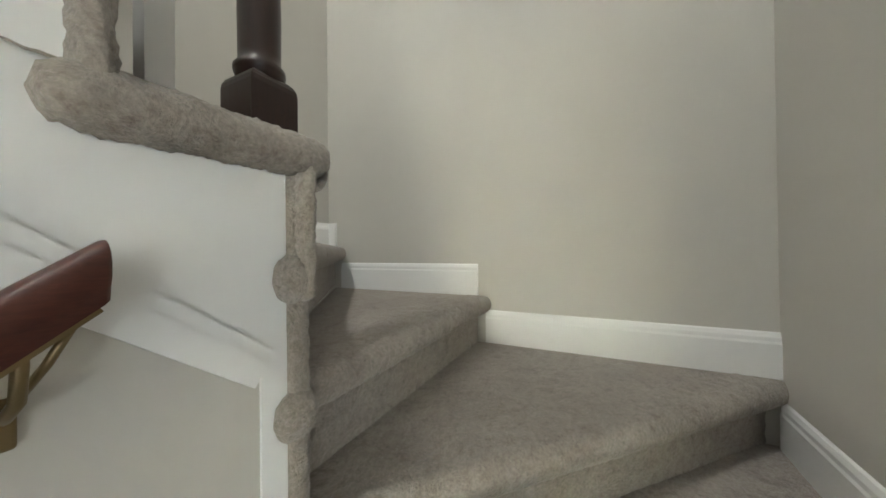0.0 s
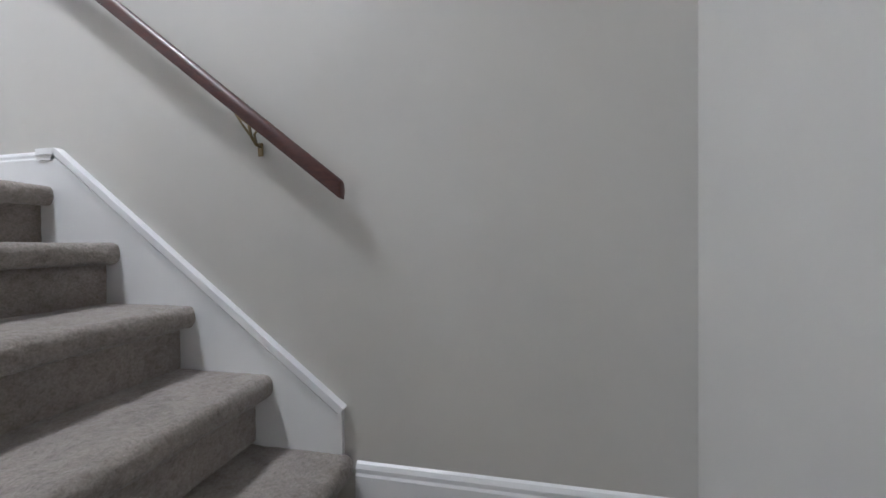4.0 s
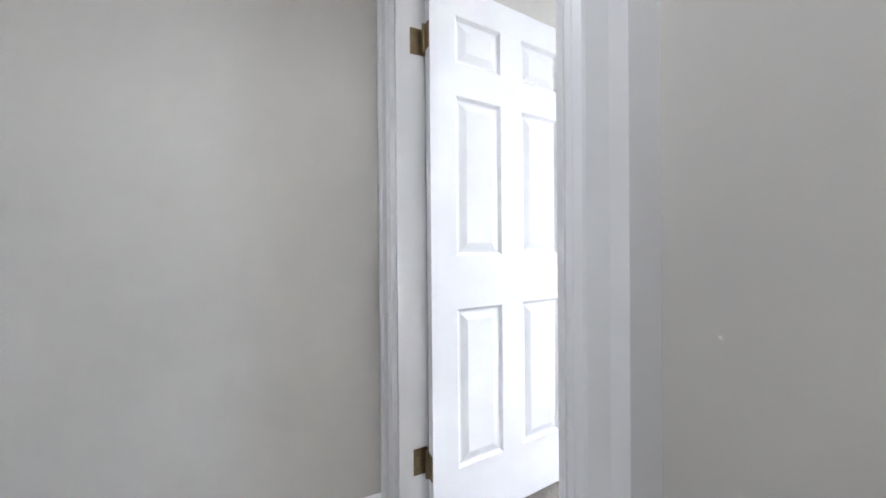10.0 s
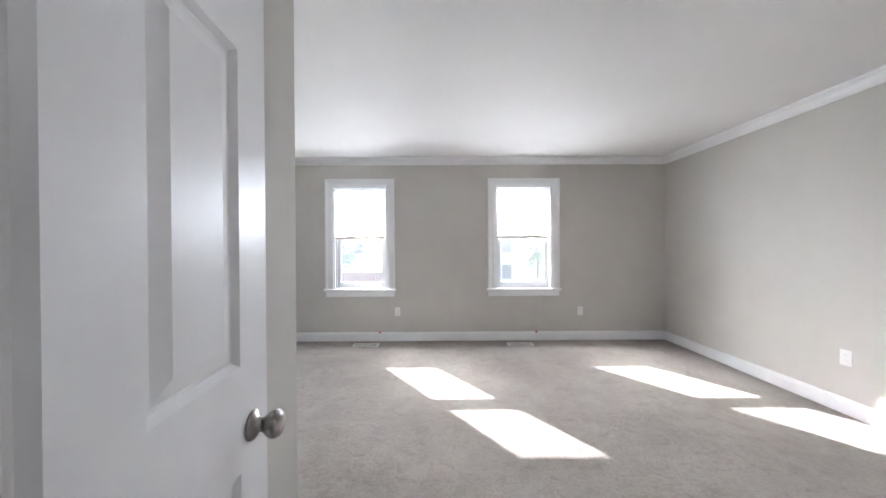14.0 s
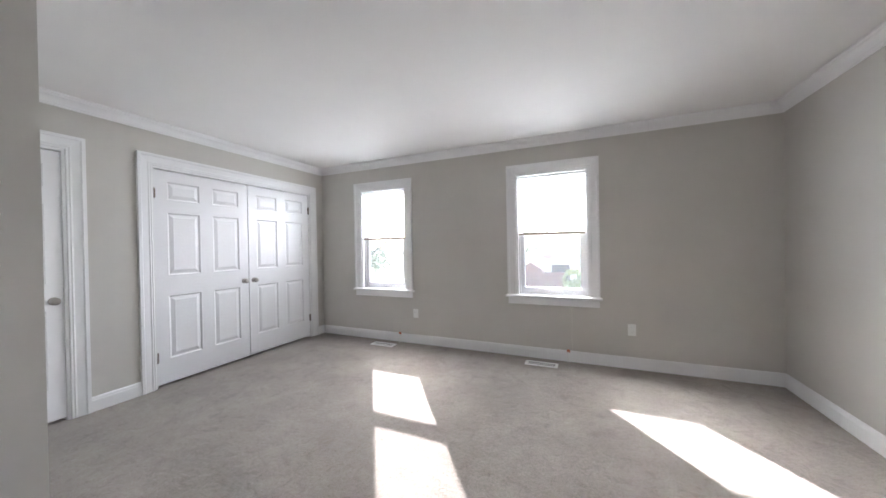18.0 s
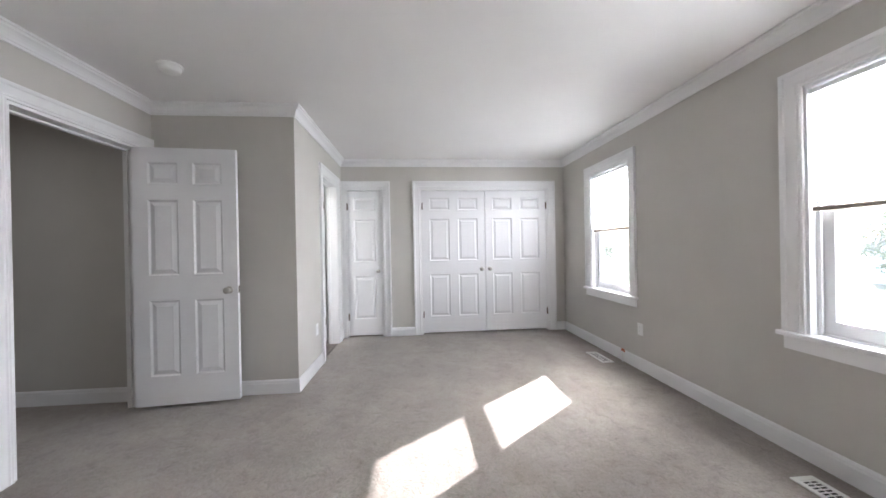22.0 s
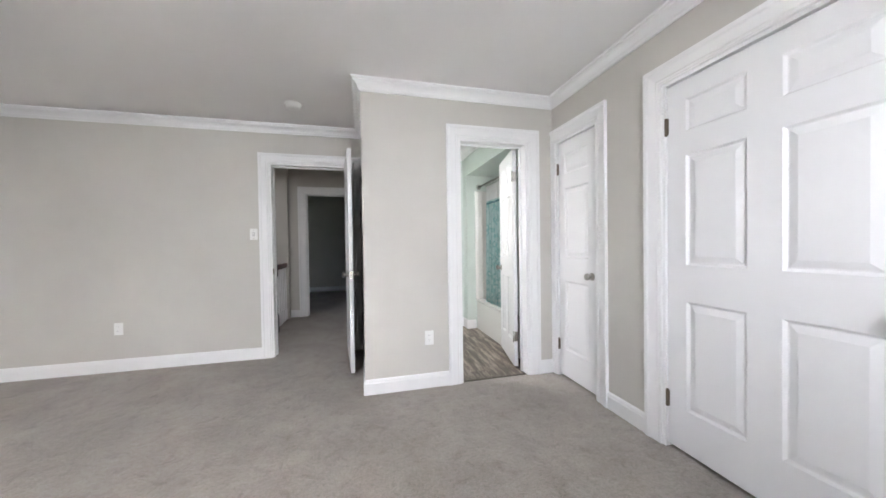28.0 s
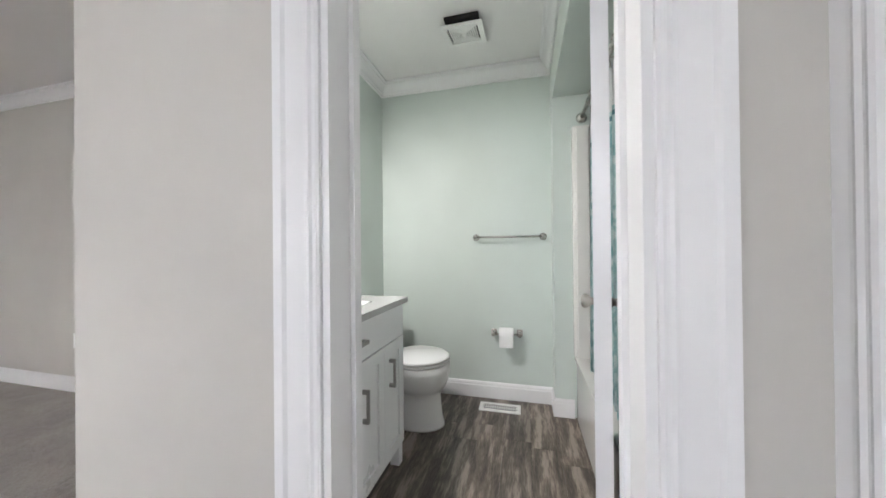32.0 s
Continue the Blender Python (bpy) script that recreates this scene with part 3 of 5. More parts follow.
def carpet_strip(section, place, width, fuzz=0.0032, step=0.0075):
    """Carpet laid over a section: place(u, v, w) puts a point of the section at w along the width."""
    pts = []
    for (u0, v0), (u1, v1) in zip(section, section[1:]):
        k = max(1, round(math.hypot(u1 - u0, v1 - v0) / step))
        pts += [(u0 + (u1 - u0) * i / k, v0 + (v1 - v0) * i / k) for i in range(k)]
    pts.append(section[-1])
    n = max(2, round(width / step))
    verts, faces = [], []
    for i, (u, v) in enumerate(pts):
        a, b = pts[max(i - 1, 0)], pts[min(i + 1, len(pts) - 1)]
        du, dv = b[0] - a[0], b[1] - a[1]
        length = math.hypot(du, dv) or 1.0
        nu, nv = dv / length, -du / length
        for k in range(n + 1):
            w = width * k / n
            f = pile(place(u, v, w), fuzz)
            verts.append(place(u + nu * f, v + nv * f, w))
    m = n + 1
    for i in range(len(pts) - 1):
        for k in range(n):
            a = i * m + k
            faces.append((a, a + 1, a + m + 1, a + m))
    return verts, faces


def carpet_part(name, verts, faces, parent):
    me = bpy.data.meshes.new(name)
    me.from_pydata(verts, [], faces)
    me.materials.append(CARPET)
    me.polygons.foreach_set("use_smooth", [True] * len(me.polygons))
    ob = new(name, me)
    ob.parent = parent
    return ob


def straight_step(name, x_nose, z, back, y0, y1, front=1, drop=R, skew=0.0):
    """front = 1: nosing towards +x."""
    inner = OPEN_Y - 0.004 if front == 1 else y0
    width = y1 - inner

    def put(u, v, w):
        droop = 0.022 * max(0.0, 1 - w / 0.035) ** 2 if front == 1 else 0.0
        return x_nose + front * u + skew * w / width, inner + w, z + v - droop
    step = carpet_part(name, *carpet_strip(nosing(back, drop), put, width, step=0.0075 if front == 1 else 0.03), stairs)
    part("tread_board", boxes((*sorted((x_nose - front * 0.064, x_nose - front * (back + 0.03))), inner + 0.030, y1 - 0.002, z - drop, z - 0.008)), CARPET, stairs)
    if front == 1:
        # the tread's carpet rolls over the stringer, and the riser's carpet laps round the corner
        part("carpet_lip", roll((x_nose - min(back, T) - 0.036, OPEN_Y - 0.002, z - 0.047), (x_nose - 0.004, OPEN_Y - 0.002, z - 0.040), 0.032, 0.029, 0.005, x_nose * 9), CARPET, stairs, "", True)
        part("carpet_lap", roll((x_nose - 0.048, OPEN_Y - 0.002, z - drop - 0.06), (x_nose - 0.046, OPEN_Y - 0.002, z - 0.03), 0.015, 0.024, 0.004, x_nose * 7), CARPET, stairs, "", True)
    return step


def smooth_flat(ob, angle=35):
    ob.data.polygons.foreach_set("use_smooth", [True] * len(ob.data.polygons))
    bm = bmesh.new()
    bm.from_mesh(ob.data)
    for e in bm.edges:
        if len(e.link_faces) == 2 and e.calc_face_angle(0) > radians(angle):
            e.smooth = False
    bm.to_mesh(ob.data)
    bm.free()


for k in range(5):
    straight_step("tread", X0 + k * T - (0.046 if k == 4 else 0), -k * R - (0.014 if k == 4 else 0), (T if k else 0.22) + (0.03 if k > 1 else 0), OPEN_Y - 0.030, HALL_N - 0.012, skew=(0, 0.01, 0.03, 0.03, 0.062)[k])

POST = Vector((1.900, -0.615))


def winder(name, z, front_a, front_b, others, drop=R):
    """A winder: front edge from the post out to the wall, the other corners behind it."""
    bm = bmesh.new()
    a, b = Vector(front_a), Vector(front_b)
    d = (b - a).normalized()
    n = Vector((-d.y, d.x))
    mid = sum((Vector(o) for o in others), Vector((0, 0))) / len(others)
    if n.dot(mid - a) > 0:
        n = -n
    poly = [a - n * 0.030, b - n * 0.030, *[Vector(o) for o in others]]
    prism(bm, [(p.x, p.y) for p in poly], "z", z - drop - 0.002, z)
    ob = part(name, bm, CARPET, stairs)
    # padded nosing and riser along the front edge
    a2, length = a - d * 0.012, (b - a).length + 0.012
    section = nosing(0.03, drop)[:-1] + [(-0.10, 0.0022)]

    def put(u, v, w):
        p = a2 + d * w + n * (u + 0.034)
        return p.x, p.y, z + v
    carpet_part("winder_nosing", *carpet_strip(section, put, length, 0.0026), stairs)
    return ob


P0 = (POST.x, POST.y)
NX = X0 + 4 * T - 0.03
E2, E3 = 0.205, -0.585
winder("winder_tread", -5 * R + 0.022, P0, (WELL_E - 0.012, E2), [(WELL_E - 0.012, HALL_N - 0.012), (POST.x - 0.04, HALL_N - 0.012), (POST.x - 0.04, POST.y)])
winder("winder_tread", -6 * R, P0, (WELL_E - 0.012, E3), [(WELL_E - 0.012, E2 + 0.03), (POST.x - 0.05, POST.y + 0.03)])
winder("winder_tread", -7 * R, P0, (WELL_E - 0.012, WELL_S + 0.015), [(WELL_E - 0.012, E3 + 0.03), (POST.x - 0.03, POST.y + 0.05)])
winder("winder_tread", -8 * R, P0, (POST.x + 0.01, WELL_S + 0.012), [(WELL_E - 0.012, WELL_S + 0.012), (WELL_E - 0.012, WELL_S + 0.08), (POST.x + 0.02, POST.y + 0.03)])
for k in range(9, 14):
    straight_step("tread", POST.x + 0.03 - (k - 8) * T, -k * R, T, WELL_S + 0.012, OPEN_Y - 0.004, -1)

# carpet wrapped over the open ends of the steps at the post
for z in (-5 * R, -6 * R, -7 * R):
    part("carpet_return", roll((POST.x - 0.036, OPEN_Y + 0.004, z - 0.042), (POST.x + 0.034, OPEN_Y + 0.012, z - 0.036), 0.032, 0.036, 0.005, z * 11), CARPET, stairs, "", True)
part("carpet_edge", roll((POST.x + 0.004, OPEN_Y + 0.010, -8 * R), (POST.x + 0.004, OPEN_Y + 0.010, -4 * R - 0.03), 0.020, 0.020, 0.004), CARPET, stairs, "", True)
# landing edge along the guard rail
bm = bmesh.new()
prof = [(0.0, -0.02)]
for i in range(7):
    a = radians(90 - 26 * i)
    prof.append((0.030 + 0.024 * math.cos(a), -0.025 + 0.025 * math.sin(a)))
prof += [(0.024, -0.052), (0.0, -0.052)]
prism(bm, [(0.72 + u, v + 0.001) for u, v in prof], "y", WELL_S, OPEN_Y - 0.02)
part("landing_edge", bm, CARPET, stairs, "", True)
part("landing_fascia", boxes((0.722, 0.742, WELL_S, OPEN_Y, -0.27, -0.045)), WALL, stairs)
part("landing_fill", boxes((0.735, 0.79, OPEN_Y - 0.01, HALL_N - 0.012, -0.25, -0.003)), CARPET, stairs)

# stringer under the open side: white band, moulding, plain wall below
def stair_line(x):
    return -(x - X0) / T * R


outline = [(0.742, -0.03)]
for k in range(5):
    outline += [(X0 + k * T - 0.032, -k * R - 0.045), (X0 + k * T - 0.032, -(k + 1) * R - 0.045)]
outline = outline[:-1]
xr = POST.x - 0.014
outline += [(xr, -4 * R - 0.045), (xr, -8 * R)]
slope_low = [(1.850, -8 * R), (1.850, stair_line(1.850) - 0.440), (0.742, stair_line(0.742) - 0.440)]
part("stringer", prism(bmesh.new(), outline + slope_low, "y", OPEN_Y, OPEN_Y + 0.03), TRIM, stairs, "white painted open stringer")
low = [(0.742, stair_line(0.742) - 0.44), (1.850, stair_line(1.850) - 0.44), (1.850, LOW), (0.742, LOW)]
structure("wall_under_stairs", prism(bmesh.new(), low, "y", OPEN_Y + 0.004, OPEN_Y + 0.03), WALL, "greige wall under the upper flight", "wall")
part("stringer_post", boxes((1.850, xr, OPEN_Y, OPEN_Y + 0.03, LOW, -8 * R)), TRIM, stairs)
m = Matrix.Translation((1.850, 0, stair_line(1.850) - 0.44)) @ Matrix.Rotation(math.atan2(R, T), 4, "Y")
bm = bmesh.new()
box(bm, -1.44, 0.0, OPEN_Y - 0.016, OPEN_Y + 0.002, -0.030, 0.0, m)
box(bm, -1.44, 0.0, OPEN_Y - 0.010, OPEN_Y + 0.002, 0.0, 0.016, m)
part("stringer_moulding", bm, TRIM, stairs)

# skirts and level baseboards up the walls of the well
SKIRT = "white sloping skirt board beside the carpeted steps"


def skirt_top(x):
    return -0.220 - 0.768 * (x - 1.425)


pts = [(0.925, 0.112), (1.002, 0.112), (1.985, skirt_top(1.985)), (1.985, -4 * R - 0.02), (1.70, -4 * R - 0.1), (0.925, -0.30)]
structure("skirt_board", prism(bmesh.new(), pts, "y", HALL_N - 0.016, HALL_N), TRIM, SKIRT, "skirt board")
ang = math.atan(0.768)
m = Matrix.Translation((1.002, 0, 0.112)) @ Matrix.Rotation(ang, 4, "Y")
run = 0.983 / math.cos(ang)
bm = boxes((0.925, 1.0045, HALL_N - 0.022, HALL_N, 0.100, 0.120), (0.925, 1.000, HALL_N - 0.019, HALL_N, 0.082, 0.096))
box(bm, 0.0, run + 0.005, HALL_N - 0.022, HALL_N, -0.012, 0.008, m)
box(bm, 0.0, run, HALL_N - 0.019, HALL_N, -0.030, -0.016, m)
structure("skirt_cap", bm, TRIM, SKIRT, "skirt board")
WELL_BASE = [(u, v * 1.11) for u, v in BASE]
runs("baseboard", [[(WELL_E, E2 + 0.028), (WELL_E, HALL_N), (NX + 0.05, HALL_N)]], WELL_BASE, "white moulded baseboard on a winder tread", "baseboard", -5 * R + 0.022)
runs("baseboard", [[(WELL_E, E3 + 0.022), (WELL_E, E2 - 0.012)]], WELL_BASE, "white moulded baseboard on a winder tread", "baseboard", -6 * R)
runs("baseboard", [[(WELL_E, WELL_S), (WELL_E, E3 - 0.012)]], WELL_BASE, "white moulded baseboard on a winder tread", "baseboard", -7 * R)
runs("baseboard", [[(POST.x + 0.02, WELL_S), (WELL_E - 0.03, WELL_S)]], WELL_BASE, "white moulded baseboard on a winder tread", "baseboard", -8 * R)
m = Matrix.Translation((POST.x + 0.03, 0, -8 * R + 0.10)) @ Matrix.Rotation(-ang, 4, "Y")
bm = bmesh.new()
box(bm, -1.6, 0.0, WELL_S, WELL_S + 0.016, -0.30, 0.0, m)
box(bm, -1.6, 0.0, WELL_S, WELL_S + 0.022, -0.012, 0.008, m)
structure("skirt_board", bm, TRIM, SKIRT, "skirt board")

# floor and skirting of the storey below, seen between the balusters
PLANK = wood("grey_brown_plank", (0.11, 0.10, 0.12), (0.20, 0.185, 0.20), 0.4, (1, 8, 8))
structure("floor_below", boxes((-7.62, WELL_E + 0.12, -4.77, ENTRY, LOW - 0.1, LOW)), PLANK, "dark plank floor of the hall below", "floor")

# invented white boards in place of a bright, sunlit-looking strip
structure("wainscot", boxes((-7.45, 1.40, -4.652, -4.632, LOW + 0.10, LOW + 0.56), (-7.45, 1.40, -4.652, -4.612, LOW + 0.56, LOW + 0.60)), TRIM, "white band added for a bright sunlit strip in the hall below", "wainscot")
# pale strip laid across the lower floor
structure("floor_strip", boxes((-3.05, -2.93, -4.60, HALL_N, LOW + 0.001, LOW + 0.008)), TRIM, "pale strip across the floor of the hall below", "trim")
runs("baseboard", [[(-7.5, HALL_N), (-7.5, -4.632), (1.45, -4.632), (1.45, WELL_S - 0.12)]], BASE, "white moulded baseboard in the hall below", "baseboard", LOW)
# ---- newels, balusters, rails ----
def newel(name, x, y, z, height, low=0.235, slim=1.0):
    n = thing(name, "near-black stained turned newel post", "newel post", (x, y, z))
    s = 0.046 * (0.4 + 0.6 * slim)
    foot = boxes((-s, s, -s, s, 0.0, low))
    bmesh.ops.bevel(foot, geom=[e for e in foot.edges if e.verts[0].co.z > low - 0.01 and e.verts[1].co.z > low - 0.01], offset=0.026, segments=5, affect="EDGES", profile=0.5)
    part("foot", foot, NEWEL, n)
    top = height - 0.085
    part("shaft", lathe([(r * slim, q) for r, q in ((0.044, low - 0.010), (0.046, low + 0.001), (0.049, low + 0.004), (0.049, low + 0.012), (0.040, low + 0.020), (0.040, low + 0.034), (0.041, low + 0.105), (0.031, top - 0.26), (0.029, top - 0.225),
                         (0.036, top - 0.220), (0.037, top - 0.210), (0.030, top - 0.203), (0.034, top - 0.185), (0.043, top - 0.165))], 24), NEWEL, n, "", True)
    blk = boxes((-s, s, -s, s, top - 0.168, top))
    bmesh.ops.bevel(blk, geom=blk.edges[:], offset=0.008, segments=2, affect="EDGES", profile=0.5)
    part("block", blk, NEWEL, n)
    part("finial", lathe([(0.036, top), (0.036, top + 0.008), (0.022, top + 0.016), (0.020, top + 0.026), (0.036, top + 0.034), (0.044, top + 0.050), (0.042, top + 0.064), (0.028, top + 0.078), (0.006, top + 0.083)], 24), NEWEL, n, "", True)
    return n


NW = (0.672, -0.645)
newel("newel_post", *NW, 0.0, 1.01)
newel("newel_post", 1.932, -0.531, -4 * R - 0.014, 1.10, 0.116, 0.80)


def baluster(name, h):
    b = thing(name, "white painted turned baluster", "baluster")
    s = 0.016
    ft = boxes((-s, s, -s, s, 0.0, 0.185))
    bmesh.ops.bevel(ft, geom=[e for e in ft.edges if e.verts[0].co.z > 0.1 and e.verts[1].co.z > 0.1], offset=0.007, segments=2, affect="EDGES", profile=0.5)
    part("foot", ft, TRIM, b)
    part("shaft", lathe([(0.011, 0.18), (0.010, 0.200), (0.016, 0.206), (0.016, 0.214), (0.010, 0.220), (0.012, 0.232), (0.016, 0.238), (0.016, 0.246), (0.011, 0.254), (0.015, 0.275), (0.0165, 0.33),
                         (0.011, h - 0.02), (0.011, h)], 14), TRIM, b, "", True)
    return b


def rail_z(x):
    return 0.885 - (x - NW[0]) / T * R + 0.02


for k in range(5):
    for f in ((0.055, 0.180) if k < 4 else (0.055, 0.222)):
        x = X0 + k * T - f - 0.01
        if x > POST.x - 0.08 or x < NW[0] + 0.08:
            continue
        b = baluster("baluster", rail_z(x) + k * R - 0.012)
        b.location = (x, OPEN_Y + 0.026 + (x - 0.712) * 0.032, -k * R - (0.016 if k == 4 else 0))
        if k == 4:
            b.location = (1.796, -0.52, -4 * R - 0.016)
        b["group"] = "stair balusters"
for i in range(8):
    y = NW[1] - 0.105 - i * 0.105
    b = baluster("baluster", 0.842)
    b.location = (0.705, y, 0)
    b["group"] = "landing balusters"


def rail(name, label, a, b, w=0.056, h=0.062):
    """A moulded handrail between two points, cut upright at its ends."""
    r = thing(name, label, "handrail")
    a, b = Vector(a), Vector(b)
    d = (b - a)
    side = Vector((-d.y, d.x, 0)).normalized()
    up = Vector((0, 0, 1))
    prof = [(-0.40, -0.5), (0.40, -0.5), (0.42, -0.30), (0.50, -0.12), (0.50, 0.12), (0.44, 0.30), (0.30, 0.43), (0.12, 0.5), (-0.12, 0.5), (-0.30, 0.43), (-0.44, 0.30), (-0.50, 0.12), (-0.50, -0.12), (-0.42, -0.30)]
    bm = bmesh.new()
    k = 1 / math.cos(math.atan2(abs(d.z), d.to_2d().length))
    rings = [[bm.verts.new(p + side * (u * w) + up * (v * h * k)) for u, v in prof] for p in (a, b)]
    n = len(prof)
    for i in range(n):
        bm.faces.new((rings[0][i], rings[1][i], rings[1][(i + 1) % n], rings[0][(i + 1) % n]))
    ends = [bm.faces.new(rings[0]), bm.faces.new(rings[1][::-1])]
    bmesh.ops.recalc_face_normals(bm, faces=bm.faces[:])
    bmesh.ops.bevel(bm, geom=[e for f in ends for e in f.edges], offset=0.004, segments=2, affect="EDGES", profile=0.5)
    ob = part("bar", bm, MAHOGANY, r, "", True)
    smooth_flat(ob, 50)
    if w > 0.05:
        bm = bmesh.new()
        ring = [[bm.verts.new(p + side * u + up * (v - 0.5 * h * k)) for u, v in ((-0.012, -0.007), (0.012, -0.007), (0.012, 0.004), (-0.012, 0.004))] for p in (a, b)]
        for i in range(4):
            bm.faces.new((ring[0][i], ring[1][i], ring[1][(i + 1) % 4], ring[0][(i + 1) % 4]))
        part("fillet", bm, MAHOGANY, r)
    return r


rail("stair_rail", "dark mahogany stained stair rail on white balusters", (NW[0] + 0.04, OPEN_Y + 0.026, rail_z(NW[0] + 0.04)), (1.892, -0.555, rail_z(1.892)), 0.060, 0.066)
rail("landing_rail", "dark mahogany stained landing rail", (0.690, NW[1] - 0.04, 0.872), (0.705, WELL_S, 0.872), 0.060, 0.066)


def bracket(parent, x, y_wall, z_wall, y_rail, z_rail, out=-1):
    """Brass rail bracket: wall rose, curved arm and saddle."""
    sl = -R / T if out * (y_wall - y_rail) < 0 and y_wall > 0 else R / T
    b = part("bracket", tube(bmesh.new(), [(x, y_wall + out * 0.004, z_wall), (x, y_wall + out * 0.020, z_wall + 0.002), (x, y_rail - out * 0.006, z_wall + 0.020), (x, y_rail, z_rail - 0.032), (x, y_rail, z_rail - 0.018)], 0.0042), BRASS, parent, "aged brass rail bracket", True)
    for e in (-0.046, 0.026):
        part("prong", tube(bmesh.new(), [(x, y_wall + out * 0.018, z_wall + 0.004), (x + e * 0.45, y_rail - out * 0.004, z_wall + 0.032 + e * 0.45 * sl), (x + e, y_rail, z_rail - 0.022 + e * sl)], 0.0030), BRASS, b, "", True)
    part("rose", soft_box(x - 0.008, x + 0.008, *sorted((y_wall, y_wall + out * 0.007)), z_wall - 0.026, z_wall + 0.012, 0.003, 3), BRASS, b)
    sm = Matrix.Translation((x, y_rail, z_rail - 0.024)) @ Matrix.Rotation(-math.atan(sl), 4, "Y")
    bm = bmesh.new()
    box(bm, -0.042, 0.042, -0.009, 0.009, -0.003, 0.003, sm)
    part("saddle", bm, BRASS, b)


WA, WB = Vector((0.758, 0.247, 0.932)), Vector((2.009, 0.252, -0.060))
wr = rail("wall_handrail", "dark mahogany stained wall handrail on brass brackets", WA, WB, 0.031, 0.039)
for x in (0.90, 1.74):
    f = (x - WA.x) / (WB.x - WA.x)
    z = WA.z + (WB.z - WA.z) * f
    bracket(wr, x, HALL_N, z - 0.075, 0.249, z)
LA = Vector((1.694, -0.713, -0.953))
LB = LA + Vector((-1.40, 0, -1.40 * R / T))
lr = rail("lower_handrail", "dark mahogany stained handrail on brass brackets", LA, LB, 0.033, 0.037)
for x in (1.655, 0.75):
    z = LA.z + (x - LA.x) * R / T
    bracket(lr, x, OPEN_Y, z - 0.075, -0.713, z)

# ---- bedroom: windows ----
# mostly clear sheet; its faint translucent white stands for glare haze
VEIL = mat("glare_veil", (0.62, 0.64, 0.66), 0.7)
_t = VEIL.node_tree
_tr, _tl, _mx = (_t.nodes.new(k) for k in ("ShaderNodeBsdfTransparent", "ShaderNodeBsdfTranslucent", "ShaderNodeMixShader"))
_tl.inputs["Color"].default_value = (0.80, 0.84, 0.88, 1)
_mx.inputs["Fac"].default_value = 0.036
_t.links.new(_tr.outputs[0], _mx.inputs[1])
_t.links.new(_tl.outputs[0], _mx.inputs[2])
_t.links.new(_mx.outputs[0], _t.nodes["Material Output"].inputs["Surface"])
GLASS = mat("window_glass", (1, 1, 1), 0.0, 0.0, Transmission_Weight=1.0, IOR=1.45)


def window(name, x0, x1):
    z0, z1 = WIN_Z
    w = x1 - x0
    win = thing(name, "white double-hung sash window with moulded casing", "window")
    win["kind"] = "structure"
    m = pose(x1, NORTH, 0, 0, 0, 180)
    casing(win, m, w, z1, sill=z0 + 0.004)
    part("window_sill", soft_box(x0 - 0.125, x1 + 0.125, NORTH - 0.042, NORTH + 0.05, z0 - 0.024, z0 + 0.002, 0.006), TRIM, win)
    part("apron", soft_box(x0 - 0.10, x1 + 0.10, NORTH - 0.018, NORTH, z0 - 0.100, z0 - 0.024, 0.004), TRIM, win)
    for s in ((x0, x0 + 0.016, NORTH, NORTH + 0.159, z0, z1), (x1 - 0.016, x1, NORTH, NORTH + 0.159, z0, z1), (x0 + 0.016, x1 - 0.016, NORTH, NORTH + 0.159, z1 - 0.016, z1), (x0 + 0.016, x1 - 0.016, NORTH + 0.05, NORTH + 0.18, z0 - 0.01, z0 + 0.012)):
        part("window_jamb", boxes(s), VINYL, win)
    for s in ((x0 + 0.016, x0 + 0.034, NORTH + 0.045, NORTH + 0.06, z0, z1 - 0.016), (x1 - 0.034, x1 - 0.016, NORTH + 0.045, NORTH + 0.06, z0, z1 - 0.016)):
        part("sash_stop", boxes(s), VINYL, win)
    zm = 1.385
    for nm, y, a, b, st, rb, rt in (("lower_sash", NORTH + 0.066, z0 + 0.012, zm + 0.012, 0.060, 0.072, 0.034), ("upper_sash", NORTH + 0.106, zm - 0.022, z1 - 0.018, 0.036, 0.034, 0.040)):
        p, q = x0 + 0.018, x1 - 0.018
        bm = bmesh.new()
        for s in ((p, p + st, y, y + 0.034, a, b), (q - st, q, y, y + 0.034, a, b), (p + st, q - st, y, y + 0.034, a, a + rb), (p + st, q - st, y, y + 0.034, b - rt, b)):
            box(bm, *s)
        sash = part(nm, bm, VINYL, win)
        g = part("pane", boxes((p + st - 0.004, q - st + 0.004, y + 0.014, y + 0.018, a + rb - 0.004, b - rt + 0.004)), GLASS, sash)
        g.visible_shadow = False
    # framed sheet added outside the lower sash to wash out the view
    sc = part("veil_frame", boxes((x0 + 0.017, x0 + 0.032, NORTH + 0.143, NORTH + 0.155, z0 + 0.012, zm), (x1 - 0.032, x1 - 0.017, NORTH + 0.143, NORTH + 0.155, z0 + 0.012, zm), (x0 + 0.032, x1 - 0.032, NORTH + 0.143, NORTH + 0.155, z0 + 0.012, z0 + 0.027), (x0 + 0.032, x1 - 0.032, NORTH + 0.143, NORTH + 0.155, zm - 0.015, zm)), VINYL, win)
    part("veil_sheet", boxes((x0 + 0.030, x1 - 0.030, NORTH + 0.1485, NORTH + 0.1495, z0 + 0.025, zm - 0.013)), VEIL, sc, "thin translucent sheet added for glare haze")
    return win


window("window_1", *WIN[0])
window("window_2", *WIN[1])

